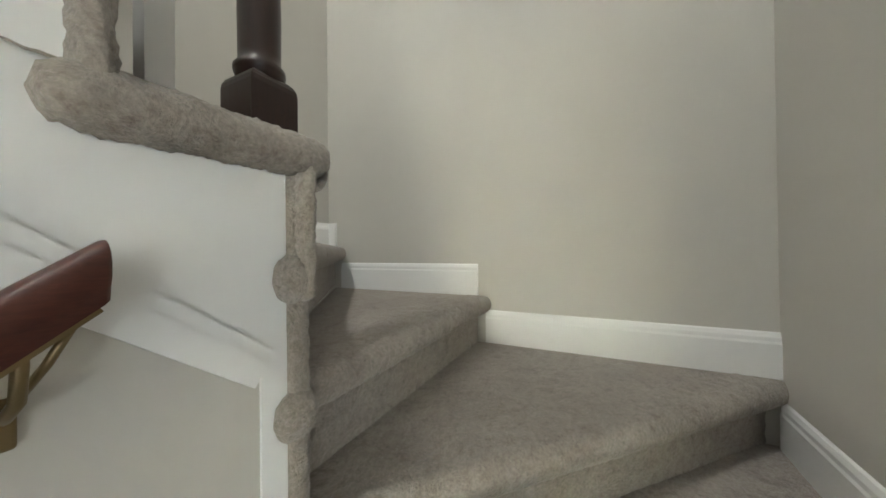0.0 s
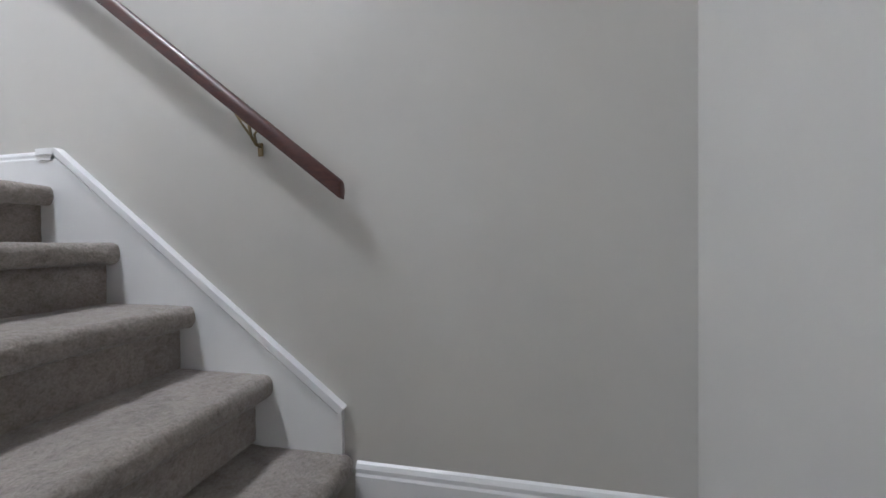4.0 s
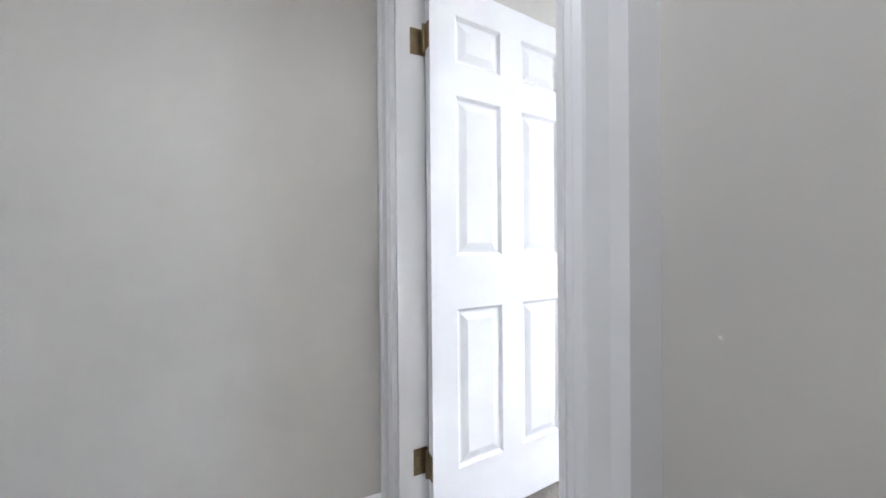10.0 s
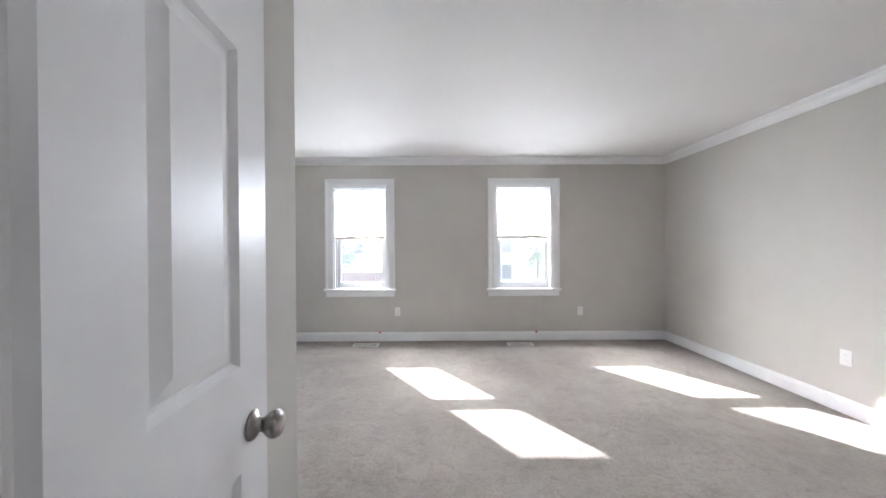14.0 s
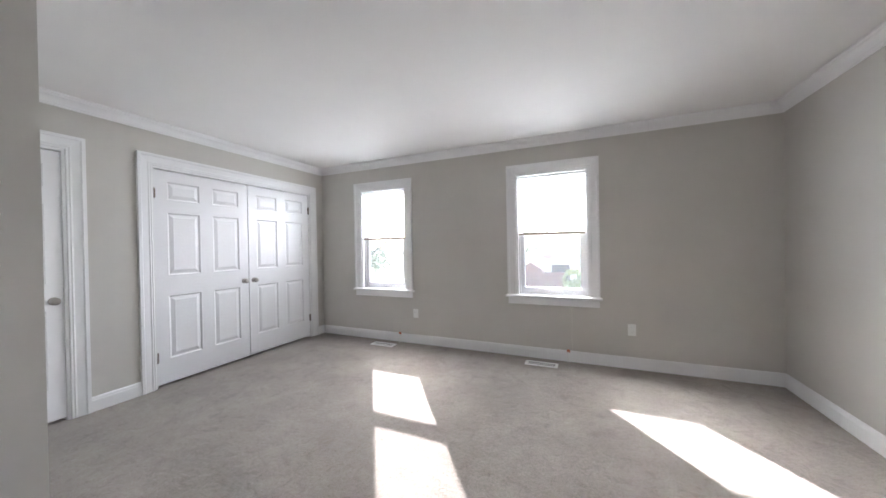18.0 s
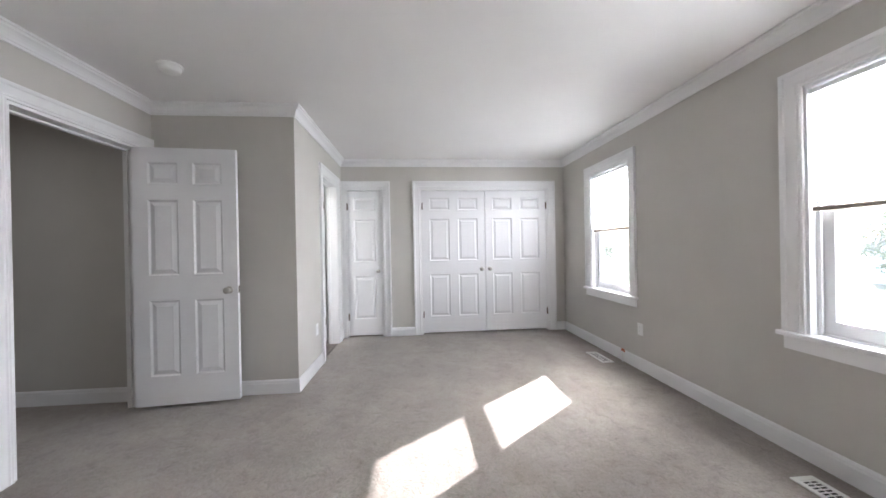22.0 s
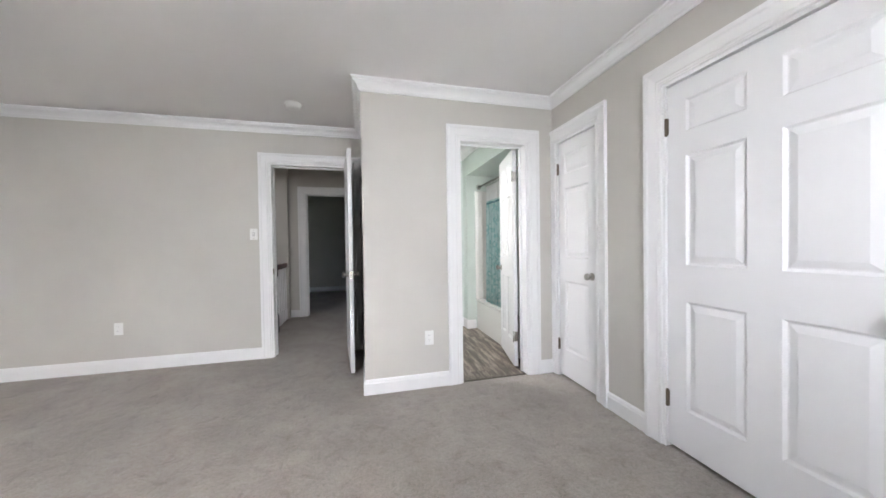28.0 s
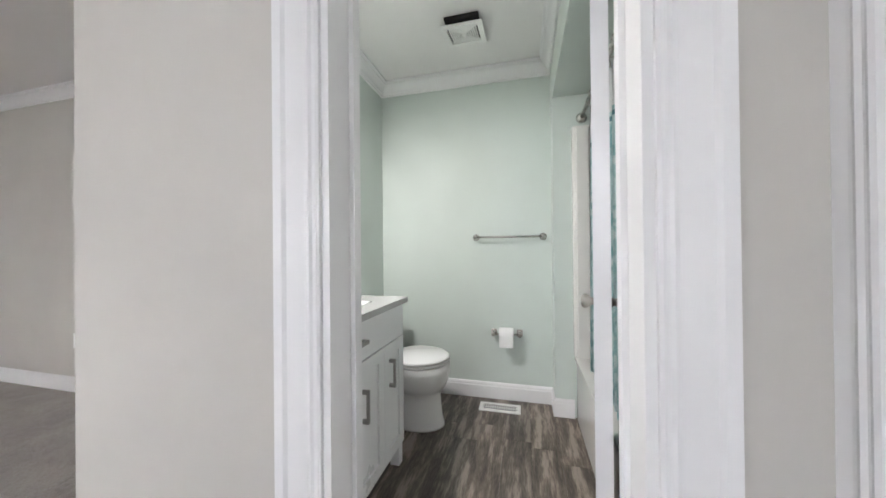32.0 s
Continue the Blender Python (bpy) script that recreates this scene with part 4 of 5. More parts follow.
SLAT = mat("white_vinyl_slat", (0.82, 0.83, 0.83), 0.45)
_t = SLAT.node_tree
_tl, _mx = (_t.nodes.new(k) for k in ("ShaderNodeBsdfTranslucent", "ShaderNodeMixShader"))
_tl.inputs["Color"].default_value = (0.80, 0.81, 0.80, 1)
_mx.inputs["Fac"].default_value = 0.5
_t.links.new(_t.nodes["Principled BSDF"].outputs[0], _mx.inputs[1])
_t.links.new(_tl.outputs[0], _mx.inputs[2])
_t.links.new(_mx.outputs[0], _t.nodes["Material Output"].inputs["Surface"])


def slat_mesh(half, tilt):
    """One crowned vinyl slat, 16 mm deep, its outer edge raised."""
    bm = bmesh.new()
    rows = []
    for i in range(5):
        v = -0.008 + 0.004 * i
        crown = 0.0009 * (1 - (v / 0.008) ** 2)
        y, z = v * math.cos(tilt) - crown * math.sin(tilt), v * math.sin(tilt) + crown * math.cos(tilt)
        rows.append([bm.verts.new((s * half, y, z)) for s in (-1, 1)])
    for a, b in zip(rows, rows[1:]):
        bm.faces.new((a[0], a[1], b[1], b[0]))
    return bm


def mini_blind(x0, x1, seed):
    """Blind drawn half way down inside the frame, slats open towards the sun."""
    top, foot = WIN_Z[1] - 0.025, 1.372
    half = (x1 - x0) / 2 - 0.020
    bl = thing("mini_blind", "white vinyl mini blind drawn half way, slats open, tan bottom rail", "window blind", ((x0 + x1) / 2, NORTH + 0.024, 0), "window blinds")
    part("headrail", soft_box(-half, half, -0.016, 0.014, top - 0.027, top, 0.003), VINYL, bl, "white steel headrail")
    rnd = random.Random(seed)
    base = None
    z = top - 0.040
    while z > foot + 0.034:
        if base is None:
            base = part("slat", slat_mesh(half, radians(19)), SLAT, bl, "", True)
            ob = base
        else:
            ob = new("slat", base.data)
            ob.parent = bl
        ob.matrix_local = pose(0, 0, z + rnd.uniform(-0.0006, 0.0006), rnd.uniform(-1.5, 1.5), rnd.uniform(-0.06, 0.06), 0)
        z -= 0.021
    part("bottom_rail", soft_box(-half + 0.004, half - 0.004, -0.013, 0.011, foot, foot + 0.023, 0.004), TAN, bl, "tan weathered bottom rail")
    for x in (-half * 0.72, half * 0.72):
        for y in (-0.0125, 0.0125):
            part("ladder_cord", tube(bmesh.new(), [(x, y, top - 0.02), (x, y, foot + 0.012)], 0.0006, 5), CORD, bl)


mini_blind(*WIN[0], 1)
mini_blind(*WIN[1], 2)

# ---- small fittings ----
def outlet(at, rz, label="white duplex wall outlet"):
    o = thing("wall_outlet", label, "outlet", at, "wall outlets", rz)
    part("plate", soft_box(-0.036, 0.036, -0.006, 0.0, -0.058, 0.058, 0.003), PLASTIC, o)
    for s in (-1, 1):
        face = part("socket", lathe([(0.0165, 0), (0.0165, 0.0025), (0.015, 0.0035)], 18, Matrix.Translation((0, -0.006, s * 0.020)) @ Matrix.Rotation(radians(90), 4, "X")), PLASTIC, o)
        for dx in (-0.006, 0.006):
            part("slot", boxes((dx - 0.001, dx + 0.001, -0.0099, -0.0094, s * 0.020 - 0.002, s * 0.020 + 0.006)), DARK, face)
    return o


outlet((-0.595, NORTH, 0.392), 0)
outlet((1.855, NORTH, 0.390), 0)
outlet((EAST, 2.78, 0.418), -90)
jack = thing("cable_jack", "white wall plate with a cable jack", "wall plate", (EAST, 2.42, 0.42), "", -90)
part("plate", soft_box(-0.036, 0.036, -0.006, 0.0, -0.058, 0.058, 0.003), PLASTIC, jack)
part("jack", lathe([(0.0075, 0), (0.0075, 0.004), (0.0045, 0.0045), (0.0045, 0.010)], 12, Matrix.Translation((0, -0.006, 0)) @ Matrix.Rotation(radians(90), 4, "X")), BRONZE, jack, "small dark threaded cable jack")
for sz in (-0.042, 0.042):
    part("screw", lathe([(0.0032, 0), (0.0032, 0.0008)], 8, Matrix.Translation((0, -0.006, sz)) @ Matrix.Rotation(radians(90), 4, "X")), PLASTIC, jack)
outlet((-1.015, BLK_Y, 0.406), 180)
outlet((1.761, ENTRY, 0.405), 180)
sw = thing("light_switch", "white toggle switch beside the bedroom doorway", "light switch", (0.590, ENTRY, 1.298), "", 180)
part("plate", soft_box(-0.036, 0.036, -0.006, 0.0, -0.058, 0.058, 0.003), PLASTIC, sw)
part("bezel", boxes((-0.012, 0.012, -0.0068, -0.006, -0.021, 0.021)), mat("grey_white_plastic", (0.55, 0.55, 0.54), 0.4), sw)
part("toggle", boxes((-0.005, 0.005, -0.018, -0.0068, -0.003, 0.012)), PLASTIC, sw)
for sz in (-0.042, 0.042):
    part("screw", lathe([(0.0032, 0), (0.0032, 0.0008)], 8, Matrix.Translation((0, -0.006, sz)) @ Matrix.Rotation(radians(90), 4, "X")), NICKEL, sw)


def floor_register(name, x, y, z, lx=0.33, ly=0.125):
    v = thing(name, "white steel floor register with louvre slots", "floor vent", (x, y, z), "floor vents")
    a, b = lx / 2, ly / 2
    bm = bmesh.new()
    for s in ((-a, a, -b, -b + 0.024, 0, 0.006), (-a, a, b - 0.024, b, 0, 0.006), (-a, -a + 0.024, -b + 0.024, b - 0.024, 0, 0.006), (a - 0.024, a, -b + 0.024, b - 0.024, 0, 0.006)):
        box(bm, *s)
    part("frame", bm, PLASTIC, v)
    # flat near-black sheet standing for the shade inside the duct
    part("duct_shade", boxes((-a + 0.02, a - 0.02, -b + 0.02, b - 0.02, 0.0005, 0.002)), DARK, v)
    n = 15
    for i in range(n):
        x0 = -a + 0.030 + (lx - 0.06) * i / (n - 1)
        part("slat", boxes((x0 - 0.0034, x0 + 0.0034, -b + 0.022, b - 0.022, 0.002, 0.0042)), PLASTIC, v)
    part("bar", boxes((-a + 0.024, a - 0.024, -0.003, 0.003, 0.002, 0.0046)), PLASTIC, v)
    return v


floor_register("floor_vent", -0.976, 4.505, 0.001)
floor_register("floor_vent", 1.000, 4.505, 0.001)
for x in (-0.83, 1.26):
    p = thing("pipe_stub", "capped copper pipe stub above the baseboard", "pipe stub", (x, NORTH - 0.030, 0), "pipe stubs")
    part("pipe", lathe([(0.008, 0.0), (0.008, 0.115), (0.007, 0.117)], 12), PLASTIC, p, "", True)
    part("cap", lathe([(0.010, 0.112), (0.011, 0.114), (0.011, 0.132), (0.008, 0.136)], 12), COPPER, p, "", True)
    part("escutcheon", boxes((-0.016, 0.016, 0.010, 0.016, 0.10, 0.128)), COPPER, p)
cord = thing("hanging_cord", "thin pale cord hanging below the window", "cord", (1.300, NORTH - 0.006, 0))
part("strand", tube(bmesh.new(), [(0, 0, 0.60), (0.002, -0.002, 0.40), (-0.003, 0, 0.25), (0.0, -0.010, 0.125)], 0.0010, 6), CORD, cord)

sd = thing("smoke_detector", "round white ceiling smoke detector", "smoke detector", (0.08, 0.975, H))
part("base", lathe([(0.068, -0.012), (0.070, -0.010), (0.070, 0.0)], 28), PLASTIC, sd, "", True)
part("cover", lathe([(0.020, -0.044), (0.048, -0.042), (0.058, -0.034), (0.061, -0.014), (0.061, -0.012)], 28), PLASTIC, sd, "", True)

# hall ceiling light over the stair head
GLOBE = mat("lit_opal_glass", (0.9, 0.88, 0.84), 0.3)
GLOBE.node_tree.nodes["Principled BSDF"].inputs["Emission Color"].default_value = (1.0, 0.93, 0.82, 1)
GLOBE.node_tree.nodes["Principled BSDF"].inputs["Emission Strength"].default_value = 0.5
hl = thing("ceiling_light", "round opal glass hall ceiling light, lit", "ceiling light", (0.90, -0.42, H))
part("canopy", lathe([(0.09, -0.02), (0.10, -0.015), (0.10, 0)], 28), NICKEL, hl, "", True)
part("globe", lathe([(0.01, -0.10), (0.06, -0.095), (0.10, -0.07), (0.115, -0.04), (0.10, -0.02)], 28), GLOBE, hl, "", True)
# unseen fixture, added to go with the daylight fill downstairs
ll = thing("ceiling_light", "unseen opal glass ceiling light added for daylight in the hall below", "ceiling light", (-0.6, -3.4, -0.27))
part("canopy", lathe([(0.09, -0.02), (0.10, -0.015), (0.10, 0)], 28), NICKEL, ll, "", True)
part("globe", lathe([(0.01, -0.10), (0.06, -0.095), (0.10, -0.07), (0.115, -0.04), (0.10, -0.02)], 28), GLOBE, ll, "", True)

# ---- bathroom ----
def plank_material():
    m = mat("grey_brown_vinyl_plank", (0.16, 0.13, 0.11), 0.42)
    n = Nodes(m)
    info = n.t.nodes.new("ShaderNodeObjectInfo")
    mp = n.add("ShaderNodeMapping", Scale=(6.5, 0.8, 6.5))
    add = n.t.nodes.new("ShaderNodeVectorMath")
    add.operation = "ADD"
    comb = n.t.nodes.new("ShaderNodeCombineXYZ")
    mul = n.t.nodes.new("ShaderNodeMath")
    mul.operation = "MULTIPLY"
    mul.inputs[1].default_value = 37.0
    n.link(info.outputs["Random"], mul.inputs[0])
    n.link(mul.outputs[0], comb.inputs["Y"])
    n.link(n.co.outputs["Object"], add.inputs[0])
    n.link(comb.outputs[0], add.inputs[1])
    n.link(add.outputs[0], mp.inputs["Vector"])
    streak = n.add("ShaderNodeTexNoise", Scale=3.0, Detail=6.0, Roughness=0.62)
    n.link(mp.outputs[0], streak.inputs["Vector"])
    fine = n.add("ShaderNodeTexNoise", Scale=24.0, Detail=4.0, Roughness=0.7)
    n.link(mp.outputs[0], fine.inputs["Vector"])
    a = n.ramp(streak.outputs["Fac"], [(0.38, (0.040, 0.031, 0.026)), (0.5, (0.13, 0.105, 0.088)), (0.60, (0.36, 0.31, 0.265))])
    b = n.ramp(fine.outputs["Fac"], [(0.35, (0.07, 0.055, 0.046)), (0.68, (0.28, 0.24, 0.205))])
    shade = n.ramp(info.outputs["Random"], [(0.0, (0.75, 0.75, 0.75)), (1.0, (1.2, 1.17, 1.13))])
    n.out(n.mix(1.0, n.mix(0.25, a, b), shade, "MULTIPLY"), None, n.bump(fine.outputs["Fac"], 0.15, 0.002))
    return m


LVP = plank_material()
fl = structure("floor_bathroom", boxes((-2.86, BATH_E, BATH_S, BATH_N, -0.1, -0.010), (BATH_DOOR[0], BATH_DOOR[1], BATH_N, BLK_Y - 0.03, -0.1, -0.010)), DARK, "grey-brown wood-look vinyl plank floor", "floor")
rnd = random.Random(5)
x = TUB_X - 0.02
while x < BATH_E:
    w = min(0.150, BATH_E - x)
    y = BATH_S - rnd.random() * 0.9
    while y < BLK_Y - 0.03:
        y1 = min(y + 1.22, BLK_Y - 0.03)
        lo = max(y, BATH_S)
        inside = x + w > BATH_DOOR[0] and x < BATH_DOOR[1]
        hi = min(y1, (BLK_Y - 0.03) if inside and x >= BATH_DOOR[0] - 0.02 and x + w <= BATH_DOOR[1] + 0.09 else BATH_N)
        if hi - lo > 0.02:
            bm = boxes((x + 0.0006, x + w - 0.0006, lo + 0.0006, hi - 0.0006, -0.010, -0.001))
            part("plank", bm, LVP, fl)
        y = y1
    x += w
structure("floor_strip", boxes((BATH_DOOR[0] + 0.018, BATH_DOOR[1] - 0.018, BLK_Y - 0.034, BLK_Y - 0.012, -0.004, 0.003)), mat("dark_bronze_strip", (0.09, 0.075, 0.06), 0.4, 0.8), "dark metal carpet edge strip", "trim")

SOFFIT = 2.10
structure("wall_bath_south", boxes((-2.86, BATH_E, BATH_S - 0.12, BATH_S, 0, H)), GREEN, "pale green bathroom wall", "wall")
structure("wall_bath_east", boxes((BATH_E, -0.5495, BATH_S - 0.12, BATH_N, 0, H)), GREEN, "pale green bathroom wall", "wall")
structure("wall_bath_north", wall_pieces("y", BATH_N - 0.012, BATH_N, -2.86, BATH_E, 0, H, [(*BATH_DOOR, 0, DOOR_H)]), GREEN, "pale green bathroom wall", "wall")
structure("wall_tub_return", boxes((-2.86, BATH_W, BATH_S, TUB_Y, 0, H)), GREEN, "pale green return wall beside the bathtub", "wall")
bm = boxes((BATH_W - 0.118, BATH_W, TUB_Y, BATH_N - 0.012, SOFFIT, H))
structure("tub_header", bm, GREEN, "pale green header over the bathtub alcove", "wall")
structure("tub_ceiling", boxes((-2.86, BATH_W - 0.118, TUB_Y, BATH_N - 0.012, SOFFIT, SOFFIT + 0.02)), GREEN, "pale green alcove ceiling", "ceiling")
runs("baseboard", [[(TUB_X, TUB_Y), (BATH_W, TUB_Y), (BATH_W, BATH_S), (BATH_E, BATH_S)]], BASE, "white moulded bathroom baseboard", "baseboard")
runs("crown_moulding", [[(BATH_W, BATH_N - 0.012), (BATH_W, BATH_S), (BATH_E, BATH_S), (BATH_E, BATH_N - 0.012)]], [(u * 1.1, v * 1.12) for u, v in CROWN], "white bathroom crown moulding", "moulding", H)
bcas = thing("bath_inner_casing", "white casing on the bathroom side of its doorway", "door frame")
bcas["kind"] = "structure"
casing(bcas, pose(BATH_DOOR[1], BATH_N - 0.012, 0, 0, 0, 180), BATH_DOOR[1] - BATH_DOOR[0], DOOR_H - 0.002)

PORCELAIN = mat("white_porcelain", (0.80, 0.80, 0.79), 0.08, 0.0, Coat_Weight=0.4)
ACRYLIC = mat("white_acrylic", (0.78, 0.77, 0.74), 0.16)
CABINET = painted("white_cabinet_paint", (0.78, 0.79, 0.79), 0.32, 0.01, 0.02)
STONE = mat("grey_white_counter", (0.46, 0.46, 0.455), 0.2)
TISSUE = mat("white_tissue", (0.82, 0.82, 0.81), 0.95)

# bathtub with surround
tub = thing("bathtub", "white acrylic bathtub with moulded surround panels", "bathtub", (TUB_X, TUB_Y, 0))
L, W_, TH = BATH_N - 0.012 - TUB_Y, 0.76, 0.405
bm = bmesh.new()
rings = []
def rr(x0, x1, y0, y1, r, z, n=5):
    pts = []
    for cx, cy, a0 in ((x1 - r, y1 - r, 0), (x0 + r, y1 - r, 90), (x0 + r, y0 + r, 180), (x1 - r, y0 + r, 270)):
        for i in range(n + 1):
            a = radians(a0 + 90 * i / n)
            pts.append((cx + r * math.cos(a), cy + r * math.sin(a), z))
    return pts
for p in (rr(-W_, -0.012, 0, L, 0.02, 0.0), rr(-W_, -0.012, 0, L, 0.02, TH - 0.03), rr(-W_, 0.0, 0, L, 0.02, TH - 0.02), rr(-W_, 0.0, 0, L, 0.025, TH), rr(-W_ + 0.06, -0.07, 0.08, L - 0.08, 0.12, TH),
          rr(-W_ + 0.075, -0.085, 0.10, L - 0.10, 0.12, TH - 0.03), rr(-W_ + 0.13, -0.13, 0.20, L - 0.16, 0.12, 0.12), rr(-W_ + 0.20, -0.20, 0.28, L - 0.24, 0.10, 0.09)):
    rings.append([bm.verts.new(v) for v in p])
for a, b in zip(rings, rings[1:]):
    for i in range(len(a)):
        bm.faces.new((a[i], a[(i + 1) % len(a)], b[(i + 1) % len(a)], b[i]))
bm.faces.new(rings[-1])
bmesh.ops.recalc_face_normals(bm, faces=bm.faces[:])
ob = part("basin", bm, ACRYLIC, tub, "", True)
smooth_flat(ob, 40)
part("surround_end", soft_box(-W_, 0.004, -0.001, 0.050, TH - 0.002, 1.885, 0.014, 3), ACRYLIC, tub)
part("surround_flange", soft_box(-0.095, -0.012, 0.048, 0.066, TH - 0.002, 1.87, 0.008, 3), ACRYLIC, tub)
part("surround_back", soft_box(-W_ - 0.16, -W_ + 0.03, 0.045, L - 0.045, TH - 0.002, 1.885, 0.008), ACRYLIC, tub)
part("surround_end", soft_box(-W_, 0.0, L - 0.045, L, TH - 0.002, 1.86, 0.012, 3), ACRYLIC, tub)

rod = thing("shower_rod", "brushed nickel shower curtain rod", "curtain rod", (TUB_X - 0.060, 0, 1.945))
part("tube", tube(bmesh.new(), [(0, TUB_Y + 0.002, 0), (0, BATH_N - 0.014, 0)], 0.013, 14), NICKEL, rod, "", True)
for y, s in ((TUB_Y, 1), (BATH_N - 0.012, -1)):
    part("flange", lathe([(0.034, 0), (0.034, 0.006), (0.020, 0.016), (0.016, 0.030)], 20, Matrix.Translation((0, y, 0)) @ Matrix.Rotation(radians(-90 * s), 4, "X")), NICKEL, rod, "", True)


def curtain_material():
    m = mat("teal_print_curtain", (0.25, 0.48, 0.47), 0.8)
    n = Nodes(m)
    sep = n.t.nodes.new("ShaderNodeSeparateXYZ")
    n.link(n.co.outputs["Object"], sep.inputs[0])
    vor = n.add("ShaderNodeTexVoronoi", Scale=13.0)
    n.link(n.co.outputs["Object"], vor.inputs["Vector"])
    wav = n.add("ShaderNodeTexWave", Scale=7.0, Distortion=3.0, Detail=2.0)
    n.link(n.co.outputs["Object"], wav.inputs["Vector"])
    pat = n.ramp(vor.outputs["Distance"], [(0.22, (0.66, 0.75, 0.73)), (0.34, (0.28, 0.52, 0.52)), (0.48, (0.24, 0.48, 0.48)), (0.56, (0.50, 0.66, 0.65))])
    pat2 = n.mix(0.35, pat, n.ramp(wav.outputs["Fac"], [(0.4, (0.26, 0.50, 0.50)), (0.6, (0.56, 0.70, 0.68))]))
    top = n.t.nodes.new("ShaderNodeMath")
    top.operation = "GREATER_THAN"
    top.inputs[1].default_value = -0.20
    n.link(sep.outputs["Z"], top.inputs[0])
    stripe = n.t.nodes.new("ShaderNodeMath")
    stripe.operation = "COMPARE"
    stripe.inputs[1].default_value, stripe.inputs[2].default_value = -0.232, 0.011
    n.link(sep.outputs["Z"], stripe.inputs[0])
    col = n.mix(top.outputs[0], pat2, (0.74, 0.76, 0.75))
    n.out(n.mix(stripe.outputs[0], col, (0.12, 0.25, 0.28)))
    return m


cur = thing("shower_curtain", "teal and white patterned shower curtain hanging in folds", "shower curtain", (TUB_X - 0.088, 0, 1.915))
bm = bmesh.new()
cols = []
y0, y1 = 0.17, 0.95
for i in range(91):
    u = i / 90
    y = y0 + (y1 - y0) * u
    dx = 0.026 * math.sin(u * 2 * math.pi * 9) + 0.006 * math.sin(u * 31)
    cols.append([bm.verts.new((dx * (0.7 + 0.5 * k / 12) + 0.004, y + 0.010 * math.sin(u * 2 * math.pi * 18) - (0.02 * k / 12) * math.sin(u * 9), -0.005 - 1.53 * k / 12)) for k in range(13)])
for a, b in zip(cols, cols[1:]):
    for k in range(12):
        bm.faces.new((a[k], a[k + 1], b[k + 1], b[k]))
bmesh.ops.solidify(bm, geom=bm.faces[:], thickness=0.002)
part("fabric", bm, curtain_material(), cur, "", True)
for i in range(9):
    y = y0 + (y1 - y0) * (i + 0.25) / 8.5
    ring = [(0.028 + 0.021 * math.cos(radians(a)), y, 0.016 + 0.024 * math.sin(radians(a))) for a in range(0, 361, 30)]
    part("curtain_ring", tube(bmesh.new(), ring, 0.0022, 6), NICKEL, cur, "", True)

# vanity
VX, VY0, VY1, VZ = -1.085, 0.560, 1.395, 0.855
van = thing("vanity_cabinet", "white shaker bathroom vanity with bar pulls", "vanity", (0, 0, 0))
part("carcass", boxes((VX + 0.020, BATH_E, VY0 + 0.012, VY1 - 0.012, 0.09, VZ - 0.03)), CABINET, van)
part("plinth", boxes((VX + 0.075, BATH_E, VY0 + 0.03, VY1 - 0.03, 0, 0.09)), CABINET, van)
for y in (VY0 + 0.012, VY1 - 0.057):
    part("foot", prism(bmesh.new(), [(y, 0.0), (y + 0.045, 0.0), (y + 0.045, 0.11), (y, 0.11)], "x", VX + 0.012, VX + 0.06), CABINET, van)


def shaker(name, y0, y1, z0, z1, handle=None):
    rail_w = 0.055
    bm = bmesh.new()
    f = VX
    for s in ((f, f + 0.019, y0, y0 + rail_w, z0, z1), (f, f + 0.019, y1 - rail_w, y1, z0, z1), (f, f + 0.019, y0 + rail_w, y1 - rail_w, z0, z0 + rail_w), (f, f + 0.019, y0 + rail_w, y1 - rail_w, z1 - rail_w, z1), (f + 0.009, f + 0.018, y0 + rail_w, y1 - rail_w, z0 + rail_w, z1 - rail_w)):
        box(bm, *s)
    d = part(name, bm, CABINET, van)
    if handle:
        hy, hz = handle
        bm = boxes((f - 0.030, f - 0.021, hy - 0.007, hy + 0.007, hz - 0.064, hz + 0.064), (f - 0.021, f, hy - 0.007, hy + 0.007, hz - 0.064, hz - 0.050), (f - 0.021, f, hy - 0.007, hy + 0.007, hz + 0.050, hz + 0.064))
        part("pull", bm, PULL, d, "flat grey nickel bar pull")


PULL = mat("grey_brushed_nickel", (0.34, 0.33, 0.32), 0.34, 1.0)
ym = (VY0 + VY1) / 2
part("false_drawer", boxes((VX + 0.002, VX + 0.019, VY0 + 0.016, VY1 - 0.016, 0.665, VZ - 0.036)), CABINET, van)
thirds = [VY0 + 0.016, VY0 + 0.245, VY0 + 0.505, VY1 - 0.016]
for a, b, hz in zip(thirds, thirds[1:], (0.525, 0.490, 0.490)):
    shaker("cabinet_door", a + 0.0015, b - 0.0015, 0.115, 0.660, (b - 0.055, hz))
part("drawer_pull", boxes((VX - 0.028, VX - 0.019, VY0 + 0.44, VY0 + 0.56, 0.735, 0.749), (VX - 0.019, VX + 0.002, VY0 + 0.44, VY0 + 0.452, 0.735, 0.749), (VX - 0.019, VX + 0.002, VY0 + 0.548, VY0 + 0.56, 0.735, 0.749)), PULL, van, "flat grey nickel bar pull")
top = thing("countertop", "pale stone vanity countertop with moulded white basin", "countertop", (0, 0, VZ))
bm = bmesh.new()
sx0, sx1, sy0, sy1 = VX - 0.018, BATH_E, VY0 - 0.008, VY1 + 0.008
bx0, bx1, by0, by1 = VX + 0.085, BATH_E - 0.10, ym - 0.24, ym + 0.24
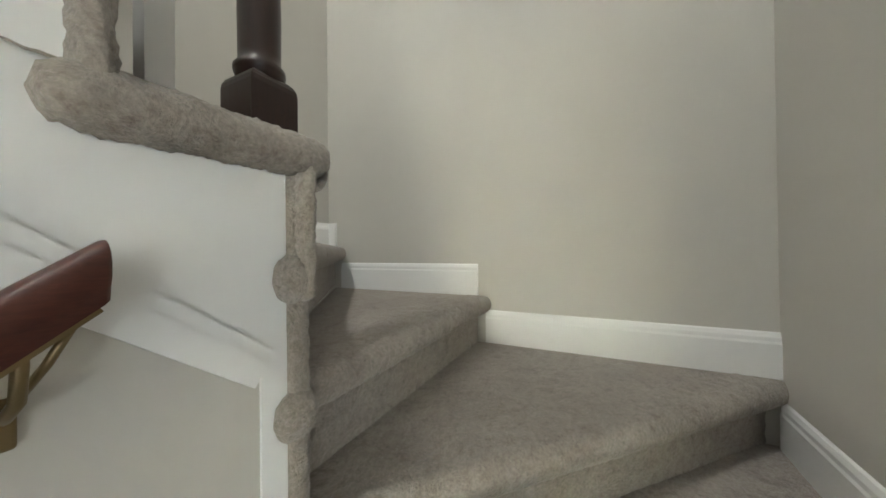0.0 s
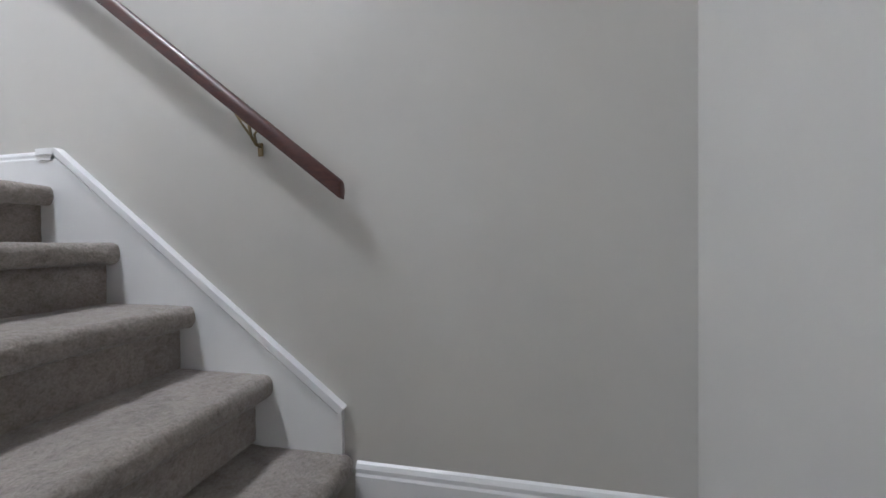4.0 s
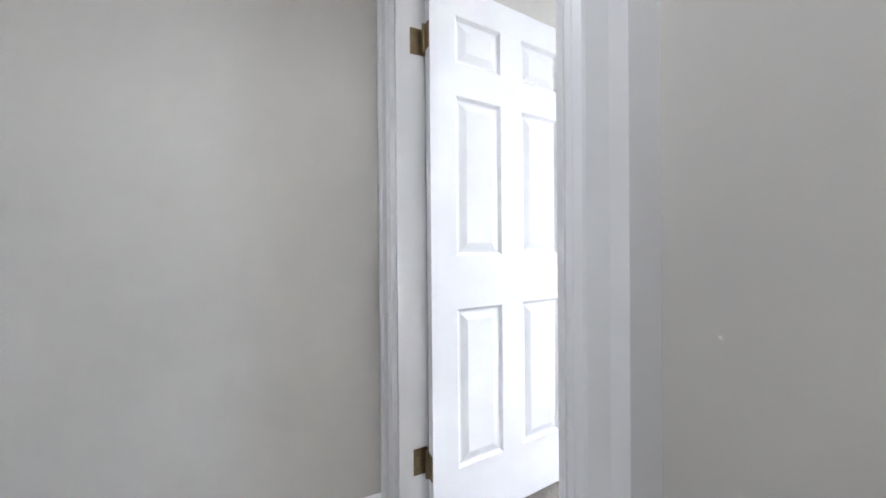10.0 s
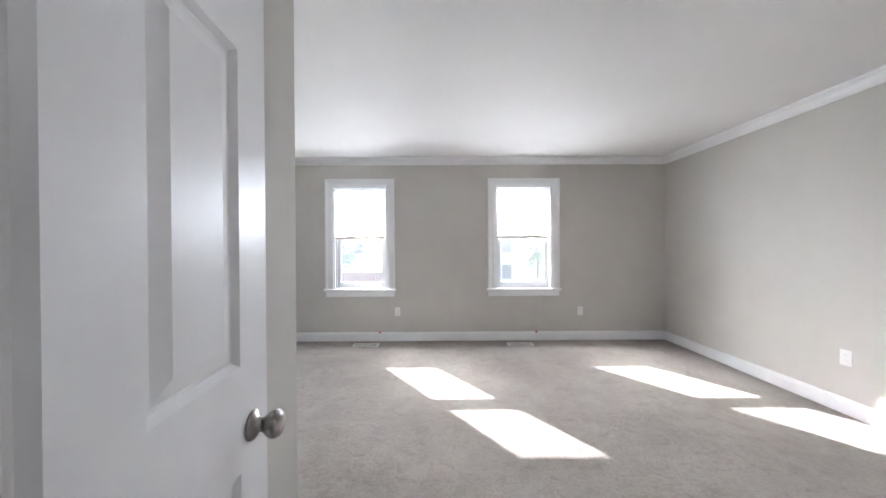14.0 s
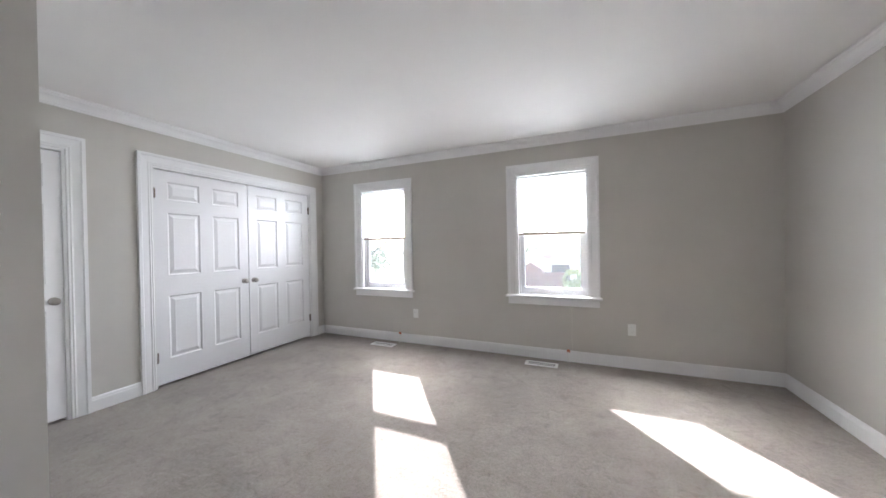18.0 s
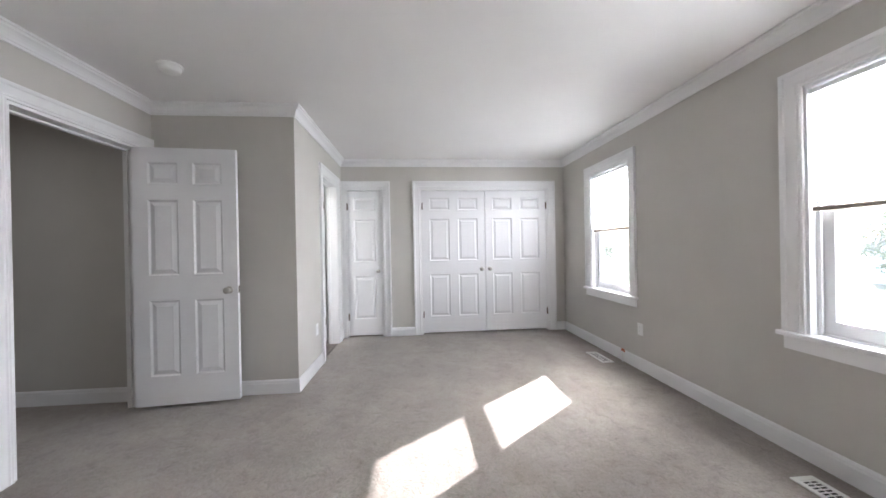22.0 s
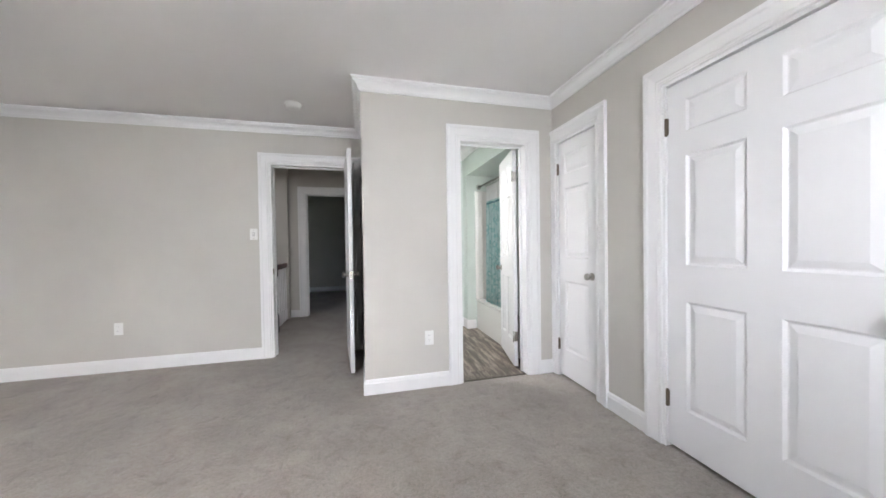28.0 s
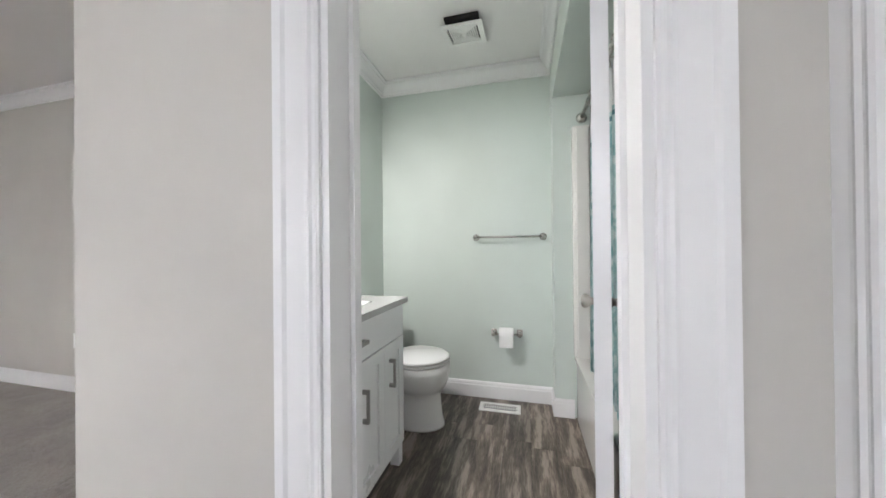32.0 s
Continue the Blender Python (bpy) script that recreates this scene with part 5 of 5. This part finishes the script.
for s in ((sx0, bx0, sy0, sy1), (bx1, sx1, sy0, sy1), (bx0, bx1, sy0, by0), (bx0, bx1, by1, sy1)):
    box(bm, *s, -0.028, 0.0)
part("slab", bm, STONE, top)
bm = bmesh.new()
rings = []
for ins, z in ((0.0, 0.001), (0.010, -0.004), (0.03, -0.10), (0.09, -0.14)):
    rings.append([bm.verts.new(v) for v in rr(bx0 + ins, bx1 - ins, by0 + ins, by1 - ins, 0.05, z)])
for a, b in zip(rings, rings[1:]):
    for i in range(len(a)):
        bm.faces.new((a[i], a[(i + 1) % len(a)], b[(i + 1) % len(a)], b[i]))
bm.faces.new(rings[-1])
part("basin", bm, PORCELAIN, top, "", True)
fau = thing("faucet", "brushed nickel basin faucet", "faucet", (BATH_E - 0.055, ym, VZ))
part("body", lathe([(0.024, 0), (0.024, 0.01), (0.016, 0.02), (0.014, 0.10), (0.012, 0.11)], 18), NICKEL, fau, "", True)
part("spout", tube(bmesh.new(), [(0, 0, 0.09), (-0.04, 0, 0.13), (-0.09, 0, 0.13), (-0.115, 0, 0.105)], 0.010, 10), NICKEL, fau, "", True)
part("lever", tube(bmesh.new(), [(0, 0, 0.11), (0.0, 0, 0.135), (-0.03, 0.0, 0.16)], 0.006, 8), NICKEL, fau, "", True)

# toilet, tank against the east wall, bowl towards the tub
TY = 0.195
toi = thing("toilet", "white porcelain toilet with closed lid", "toilet", (-0.615, TY, 0))
def egg(cx, a_front, a_back, b, z, n=28):
    pts = []
    for i in range(n):
        t = 2 * math.pi * i / n
        c = math.cos(t)
        pts.append((cx + (a_back if c > 0 else a_front) * c, b * math.sin(t), z))
    return pts
bm = bmesh.new()
rings = [[bm.verts.new(v) for v in p] for p in (egg(-0.42, 0.170, 0.16, 0.118, 0.0), egg(-0.42, 0.170, 0.16, 0.118, 0.012), egg(-0.42, 0.156, 0.16, 0.106, 0.06), egg(-0.42, 0.148, 0.16, 0.100, 0.16), egg(-0.42, 0.146, 0.16, 0.100, 0.205), egg(-0.42, 0.152, 0.16, 0.112, 0.222), egg(-0.42, 0.176, 0.17, 0.142, 0.245), egg(-0.42, 0.196, 0.18, 0.168, 0.29), egg(-0.42, 0.204, 0.18, 0.182, 0.345), egg(-0.42, 0.203, 0.18, 0.184, 0.39), egg(-0.42, 0.19, 0.17, 0.175, 0.395))]
for a, b in zip(rings, rings[1:]):
    for i in range(len(a)):
        bm.faces.new((a[i], a[(i + 1) % len(a)], b[(i + 1) % len(a)], b[i]))
bm.faces.new(rings[0][::-1])
bm.faces.new(rings[-1])
part("bowl", bm, PORCELAIN, toi, "", True)
for nm, z0, z1, gr in (("seat", 0.397, 0.415, 0.0), ("lid", 0.417, 0.437, 0.002)):
    bm = bmesh.new()
    rings = [[bm.verts.new(v) for v in p] for p in (egg(-0.42, 0.198, 0.18, 0.182 + gr, z0), egg(-0.42, 0.204, 0.18, 0.188 + gr, z0 + 0.006), egg(-0.42, 0.204, 0.18, 0.188 + gr, z1 - 0.006), egg(-0.42, 0.19, 0.17, 0.176, z1))]
    for a, b in zip(rings, rings[1:]):
        for i in range(len(a)):
            bm.faces.new((a[i], a[(i + 1) % len(a)], b[(i + 1) % len(a)], b[i]))
    bm.faces.new(rings[0][::-1])
    bm.faces.new(rings[-1])
    part(nm, bm, PORCELAIN, toi, "", True)
part("tank", soft_box(-0.20, 0.018, -0.21, 0.21, 0.38, 0.72, 0.02, 3), PORCELAIN, toi)
part("tank_lid", soft_box(-0.21, 0.022, -0.22, 0.22, 0.722, 0.75, 0.010, 3), PORCELAIN, toi)
part("pedestal_back", soft_box(-0.29, -0.06, -0.09, 0.09, 0.0, 0.385, 0.02, 3), PORCELAIN, toi)

# towel bar, paper holder, fan, register
bar = thing("towel_bar", "brushed nickel towel bar", "towel bar", (0, BATH_S, 1.19))
part("rod", tube(bmesh.new(), [(-1.350, 0.058, 0), (-1.835, 0.058, 0)], 0.008, 12), NICKEL, bar, "", True)
for x in (-1.352, -1.832):
    part("post", lathe([(0.026, 0), (0.026, 0.005), (0.014, 0.012), (0.011, 0.045), (0.016, 0.055), (0.013, 0.070)], 18, Matrix.Translation((x, 0, 0)) @ Matrix.Rotation(radians(-90), 4, "X")), NICKEL, bar, "", True)
tp = thing("paper_holder", "brushed nickel toilet paper holder", "paper holder", (-1.57, BATH_S, 0.490))
for dx in (-0.092, 0.092):
    part("post", soft_box(dx - 0.012, dx + 0.012, 0, 0.07, -0.016, 0.016, 0.004), NICKEL, tp)
    part("rose", soft_box(dx - 0.022, dx + 0.022, 0, 0.006, -0.026, 0.026, 0.003), NICKEL, tp)
part("roller", tube(bmesh.new(), [(-0.085, 0.055, 0), (0.085, 0.055, 0)], 0.007, 10), NICKEL, tp, "", True)
rollt = thing("toilet_paper_roll", "white toilet paper roll on its holder", "paper roll", (-1.57, BATH_S + 0.055, 0.483))
part("paper", lathe([(0.020, -0.05), (0.052, -0.05), (0.054, -0.046), (0.054, 0.046), (0.052, 0.05), (0.020, 0.05)], 28, Matrix.Rotation(radians(90), 4, "Y")), TISSUE, rollt, "", True)
part("loose_sheet", boxes((-0.048, 0.048, 0.0525, 0.0545, -0.075, 0.0)), TISSUE, rollt)
fan = thing("exhaust_fan", "white square ceiling exhaust fan grille, hanging slightly open", "exhaust fan", (-1.365, 0.245, H))
part("housing", boxes((-0.10, 0.10, -0.09, 0.115, -0.014, 0.0)), DARK, fan)
part("motor", soft_box(-0.05, 0.05, 0.06, 0.10, -0.034, -0.012, 0.006), DARK, fan)
gm = Matrix.Translation((0, -0.120, -0.012)) @ Matrix.Rotation(radians(-9), 4, "X")
bm = bmesh.new()
for s in ((-0.12, 0.12, 0.0, 0.03, -0.014, 0), (-0.12, 0.12, 0.21, 0.24, -0.014, 0), (-0.12, -0.09, 0.03, 0.21, -0.014, 0), (0.09, 0.12, 0.03, 0.21, -0.014, 0)):
    box(bm, *s, gm)
part("grille_frame", bm, PLASTIC, fan)
# thin near-black sheet that paints the shade between the grille slats
part("shade_backing", boxes((-0.09, 0.09, -0.085, 0.085, -0.0145, -0.0142)), DARK, fan).matrix_local = Matrix.Translation((0, -0.120, -0.012)) @ Matrix.Rotation(radians(-9), 4, "X") @ Matrix.Translation((0, 0.12, 0.013))
for i in range(5):
    bm = bmesh.new()
    r = 0.030 + i * 0.0125
    for s in ((-r, r, 0.12 - r, 0.12 - r + 0.007), (-r, r, 0.12 + r - 0.007, 0.12 + r), (-r, -r + 0.007, 0.12 - r + 0.007, 0.12 + r - 0.007), (r - 0.007, r, 0.12 - r + 0.007, 0.12 + r - 0.007)):
        box(bm, *s, -0.013, -0.002, gm)
    part("slat", bm, PLASTIC, fan)
bm = bmesh.new()
box(bm, -0.016, 0.016, 0.104, 0.136, -0.0145, -0.001, gm)
part("hub", bm, PLASTIC, fan)
floor_register("floor_vent", -1.525, -0.105, -0.001, 0.28, 0.12)
# wall light over the vanity
vl = thing("vanity_light", "frosted glass wall light over the vanity, lit", "wall light", (BATH_E, 1.0, 1.98))
part("plate", soft_box(-0.02, 0.0, -0.12, 0.12, -0.05, 0.05, 0.006), NICKEL, vl)
part("shade", lathe([(0.045, -0.06), (0.05, -0.05), (0.035, 0.05), (0.02, 0.055)], 20, Matrix.Translation((-0.06, 0.0, 0.10))), GLOBE, vl, "", True)

# ---- outdoors, seen through the lower panes ----
GRASS = mat("lawn", (0.07, 0.11, 0.035), 0.95)
n = Nodes(GRASS)
n.out(n.ramp(n.noise(0.6, 6), [(0.3, (0.06, 0.10, 0.04)), (0.7, (0.13, 0.17, 0.07))]), None, n.bump(n.noise(40, 3), 0.5, 0.03))
bm = bmesh.new()
box(bm, -900, 900, 4.9, 900, LOW - 0.5, LOW - 0.3)
structure("ground", bm, GRASS, "sunlit lawn below the windows", "ground")
LEAF = mat("sunlit_foliage", (0.08, 0.13, 0.04), 0.8)
n = Nodes(LEAF)
n.out(n.ramp(n.noise(1.5, 4), [(0.3, (0.07, 0.11, 0.04)), (0.7, (0.16, 0.21, 0.09))]))
BARK = wood("rough_bark", (0.07, 0.05, 0.04), (0.16, 0.12, 0.09), 0.9, (8, 8, 1))


def tree(x, y, h, spread, seed):
    rng = random.Random(seed)
    t = thing("tree", "leafy garden tree in full sun", "tree", (x, y, LOW - 0.3), "garden trees")
    bm = bmesh.new()
    tube(bm, [(0, 0, 0), (0.05, 0.02, h * 0.3), (-0.04, 0.05, h * 0.6), (0.02, 0, h * 0.85)], 0.16, 9)
    for v in bm.verts:
        k = 1.25 - 0.95 * v.co.z / h
        v.co.x *= k
        v.co.y *= k
    part("trunk", bm, BARK, t, "", True)
    for i in range(6):
        a = rng.uniform(0, 6.28)
        z0 = h * rng.uniform(0.35, 0.6)
        part("limb", tube(bmesh.new(), [(0, 0, z0), (math.cos(a) * spread * 0.4, math.sin(a) * spread * 0.4, z0 + h * 0.14), (math.cos(a) * spread * 0.75, math.sin(a) * spread * 0.75, z0 + h * 0.24)], 0.05, 6), BARK, t, "", True)
    verts, faces = [], []
    for i in range(5200):
        d = Vector((rng.gauss(0, 1), rng.gauss(0, 1), rng.gauss(0, 1))).normalized() * rng.uniform(0.35, 1.0) ** 0.5
        c = Vector((d.x * spread, d.y * spread, h * 0.66 + d.z * h * 0.36))
        if noise.noise(c * 0.9 + Vector((seed, 0, 0))) < -0.08:
            continue
        s = rng.uniform(0.07, 0.15)
        u = Vector((rng.gauss(0, 1), rng.gauss(0, 1), rng.gauss(0, 1))).normalized()
        w = u.orthogonal().normalized()
        k = len(verts)
        verts += [c - u * s, c + w * s * 0.5, c + u * s, c - w * s * 0.5]
        faces.append((k, k + 1, k + 2, k + 3))
    me = bpy.data.meshes.new("crown")
    me.from_pydata([tuple(v) for v in verts], [], faces)
    me.materials.append(LEAF)
    crown = new("crown", me)
    crown.parent = t
    crown["kind"] = "stuff"


tree(8.4, 33.0, 6.0, 2.6, 2)
tree(12.5, 42.0, 8.5, 4.2, 3)
tree(5.2, 57.0, 9.0, 4.6, 4)
tree(-3.4, 52.0, 9.5, 4.8, 5)
tree(-8.6, 47.0, 8.6, 4.2, 12)
tree(1.2, 60.0, 10.0, 4.6, 13)
tree(-7.4, 55.0, 8.0, 4.0, 9)
tree(-19.0, 11.6, 4.6, 2.6, 10)
tree(-26.0, 17.0, 6.0, 3.4, 11)
tree(-9.5, 26.0, 6.0, 2.8, 6)
tree(-15.0, 22.0, 6.5, 3.0, 7)
tree(11.0, 27.0, 6.5, 3.0, 8)

SIDING = painted("pale_house_siding", (0.70, 0.70, 0.68), 0.7)
ROOF = mat("grey_shingles", (0.12, 0.12, 0.13), 0.9)
RED_ROOF = mat("maroon_shingles", (0.17, 0.065, 0.06), 0.9)
HOUSE_GLASS = mat("dark_house_glass", (0.03, 0.035, 0.04), 0.1)


def house(label, at, half, depth, eaves, ridge, wall, roof, openings):
    """A one-storey gabled house facing the garden."""
    h = thing("neighbour_house", label, "house", at, "houses across the garden")
    part("wall", boxes((-half, half, 0, depth, 0, eaves)), wall, h)
    mid = depth / 2
    part("roof", prism(bmesh.new(), [(-0.5, eaves - 0.05), (mid, ridge - 0.2), (depth + 0.5, eaves - 0.05), (depth + 0.5, eaves + 0.1), (mid, ridge), (-0.5, eaves + 0.1)], "x", -half - 0.4, half + 0.4), roof, h)
    part("fascia", boxes((-half - 0.4, half + 0.4, -0.54, -0.505, eaves - 0.06, eaves + 0.11)), TRIM, h, "white eaves board")
    for x, z0, w, tall in openings:
        pane = part("window" if z0 > 0.3 else "door", boxes((x, x + w, -0.05, 0.02, z0, z0 + tall)), HOUSE_GLASS, h)
        part("frame", boxes((x - 0.1, x, -0.06, 0.0, z0 - 0.1, z0 + tall + 0.1), (x + w, x + w + 0.1, -0.06, 0.0, z0 - 0.1, z0 + tall + 0.1), (x, x + w, -0.06, 0.0, z0 + tall, z0 + tall + 0.1)), TRIM, pane)
    return h


house("pale sided house with grey gable roof", (-19.0, 46.0, LOW - 0.3), 6.0, 8.0, 3.2, 5.6, SIDING, ROOF, ((-4, 1.1, 1.1, 1.3), (-1, 1.1, 1.1, 1.3), (3, 1.1, 1.1, 1.3)))
house("small pale garage with maroon roof", (-0.9, 40.0, LOW - 0.3), 1.6, 6.0, 2.5, 3.9, SIDING, RED_ROOF, ((-1.0, 0.02, 2.0, 1.9),))
rh = house("pale two-storey house with white corner boards", (4.9, 31.0, LOW - 0.3), 3.4, 8.0, 5.6, 7.8, SIDING, ROOF, ((-2.2, 1.1, 1.0, 1.4), (0.8, 1.1, 1.0, 1.4), (-2.2, 3.6, 1.0, 1.4), (0.8, 3.6, 1.0, 1.4)))
part("corner_board", boxes((-3.6, -3.2, -0.12, 0.3, 0, 5.5)), TRIM, rh, "broad white corner board")

FENCE = wood("red_brown_fence_stain", (0.17, 0.070, 0.055), (0.27, 0.12, 0.09), 0.8, (6, 6, 1))
fence = thing("garden_fence", "red-brown stained board fence beyond the lawn", "fence", (-6.0, 30.0, LOW - 0.3))
rnd = random.Random(17)
for i in range(62):
    part("board", boxes((-6 + i * 0.195, -6 + i * 0.195 + 0.185, -0.012, 0.012, 0.05, 1.84 + rnd.uniform(-0.02, 0.02))), FENCE, fence)
for z in (0.4, 1.5):
    part("rail", boxes((-6, 6.1, 0.013, 0.06, z, z + 0.09)), FENCE, fence)
shed = thing("garden_shed", "red-brown garden shed with a gabled front", "shed", (-3.0, 31.2, LOW - 0.3))
part("wall", prism(bmesh.new(), [(-1.0, 0), (1.0, 0), (1.0, 1.9), (0, 2.5), (-1.0, 1.9)], "y", 0, 2.2), FENCE, shed)
part("roof", prism(bmesh.new(), [(-1.2, 1.80), (0, 2.52), (1.2, 1.80), (1.2, 1.88), (0, 2.60), (-1.2, 1.88)], "y", -0.15, 2.35), RED_ROOF, shed)

BUSH_LEAF = mat("yellow_green_shrub_leaf", (0.20, 0.24, 0.06), 0.8)
n = Nodes(BUSH_LEAF)
n.out(n.ramp(n.noise(3.0, 4), [(0.3, (0.13, 0.17, 0.04)), (0.7, (0.27, 0.30, 0.09))]))


def shrub(x, y, r, h, seed):
    rng = random.Random(seed)
    t = thing("shrub", "yellow-green garden shrub in full sun", "shrub", (x, y, LOW - 0.3), "garden shrubs")
    for i in range(5):
        a = i * 1.257
        part("stem", tube(bmesh.new(), [(0, 0, 0), (math.cos(a) * r * 0.3, math.sin(a) * r * 0.3, h * 0.4), (math.cos(a) * r * 0.5, math.sin(a) * r * 0.5, h * 0.75)], 0.02, 6), BARK, t, "", True)
    verts, faces = [], []
    for i in range(2200):
        d = Vector((rng.gauss(0, 1), rng.gauss(0, 1), rng.gauss(0, 1))).normalized() * rng.uniform(0.3, 1.0) ** 0.5
        c = Vector((d.x * r, d.y * r, h * 0.55 + d.z * h * 0.47))
        if noise.noise(c * 1.6 + Vector((seed, 0, 0))) < -0.12 or c.z < 0.05:
            continue
        q = rng.uniform(0.05, 0.10)
        u = Vector((rng.gauss(0, 1), rng.gauss(0, 1), rng.gauss(0, 1))).normalized()
        w = u.orthogonal().normalized()
        k = len(verts)
        verts += [c - u * q, c + w * q * 0.5, c + u * q, c - w * q * 0.5]
        faces.append((k, k + 1, k + 2, k + 3))
    me = bpy.data.meshes.new("foliage")
    me.from_pydata([tuple(v) for v in verts], [], faces)
    me.materials.append(BUSH_LEAF)
    ob = new("foliage", me)
    ob.parent = t
    ob["kind"] = "stuff"


shrub(0.75, 28.6, 0.85, 2.3, 31)
shrub(-13.0, 9.4, 1.1, 2.5, 32)
shrub(-15.5, 10.6, 1.3, 2.9, 33)
shrub(-18.0, 9.0, 1.2, 2.6, 34)
# out of view; depth and height set so it shortens the sun patches
structure("roof_eave", boxes((-3.2, 3.4, NORTH + 0.16, NORTH + 0.60, 2.26, 2.40)), TRIM, "unseen roof eave above the windows, added to trim the sun", "eave")
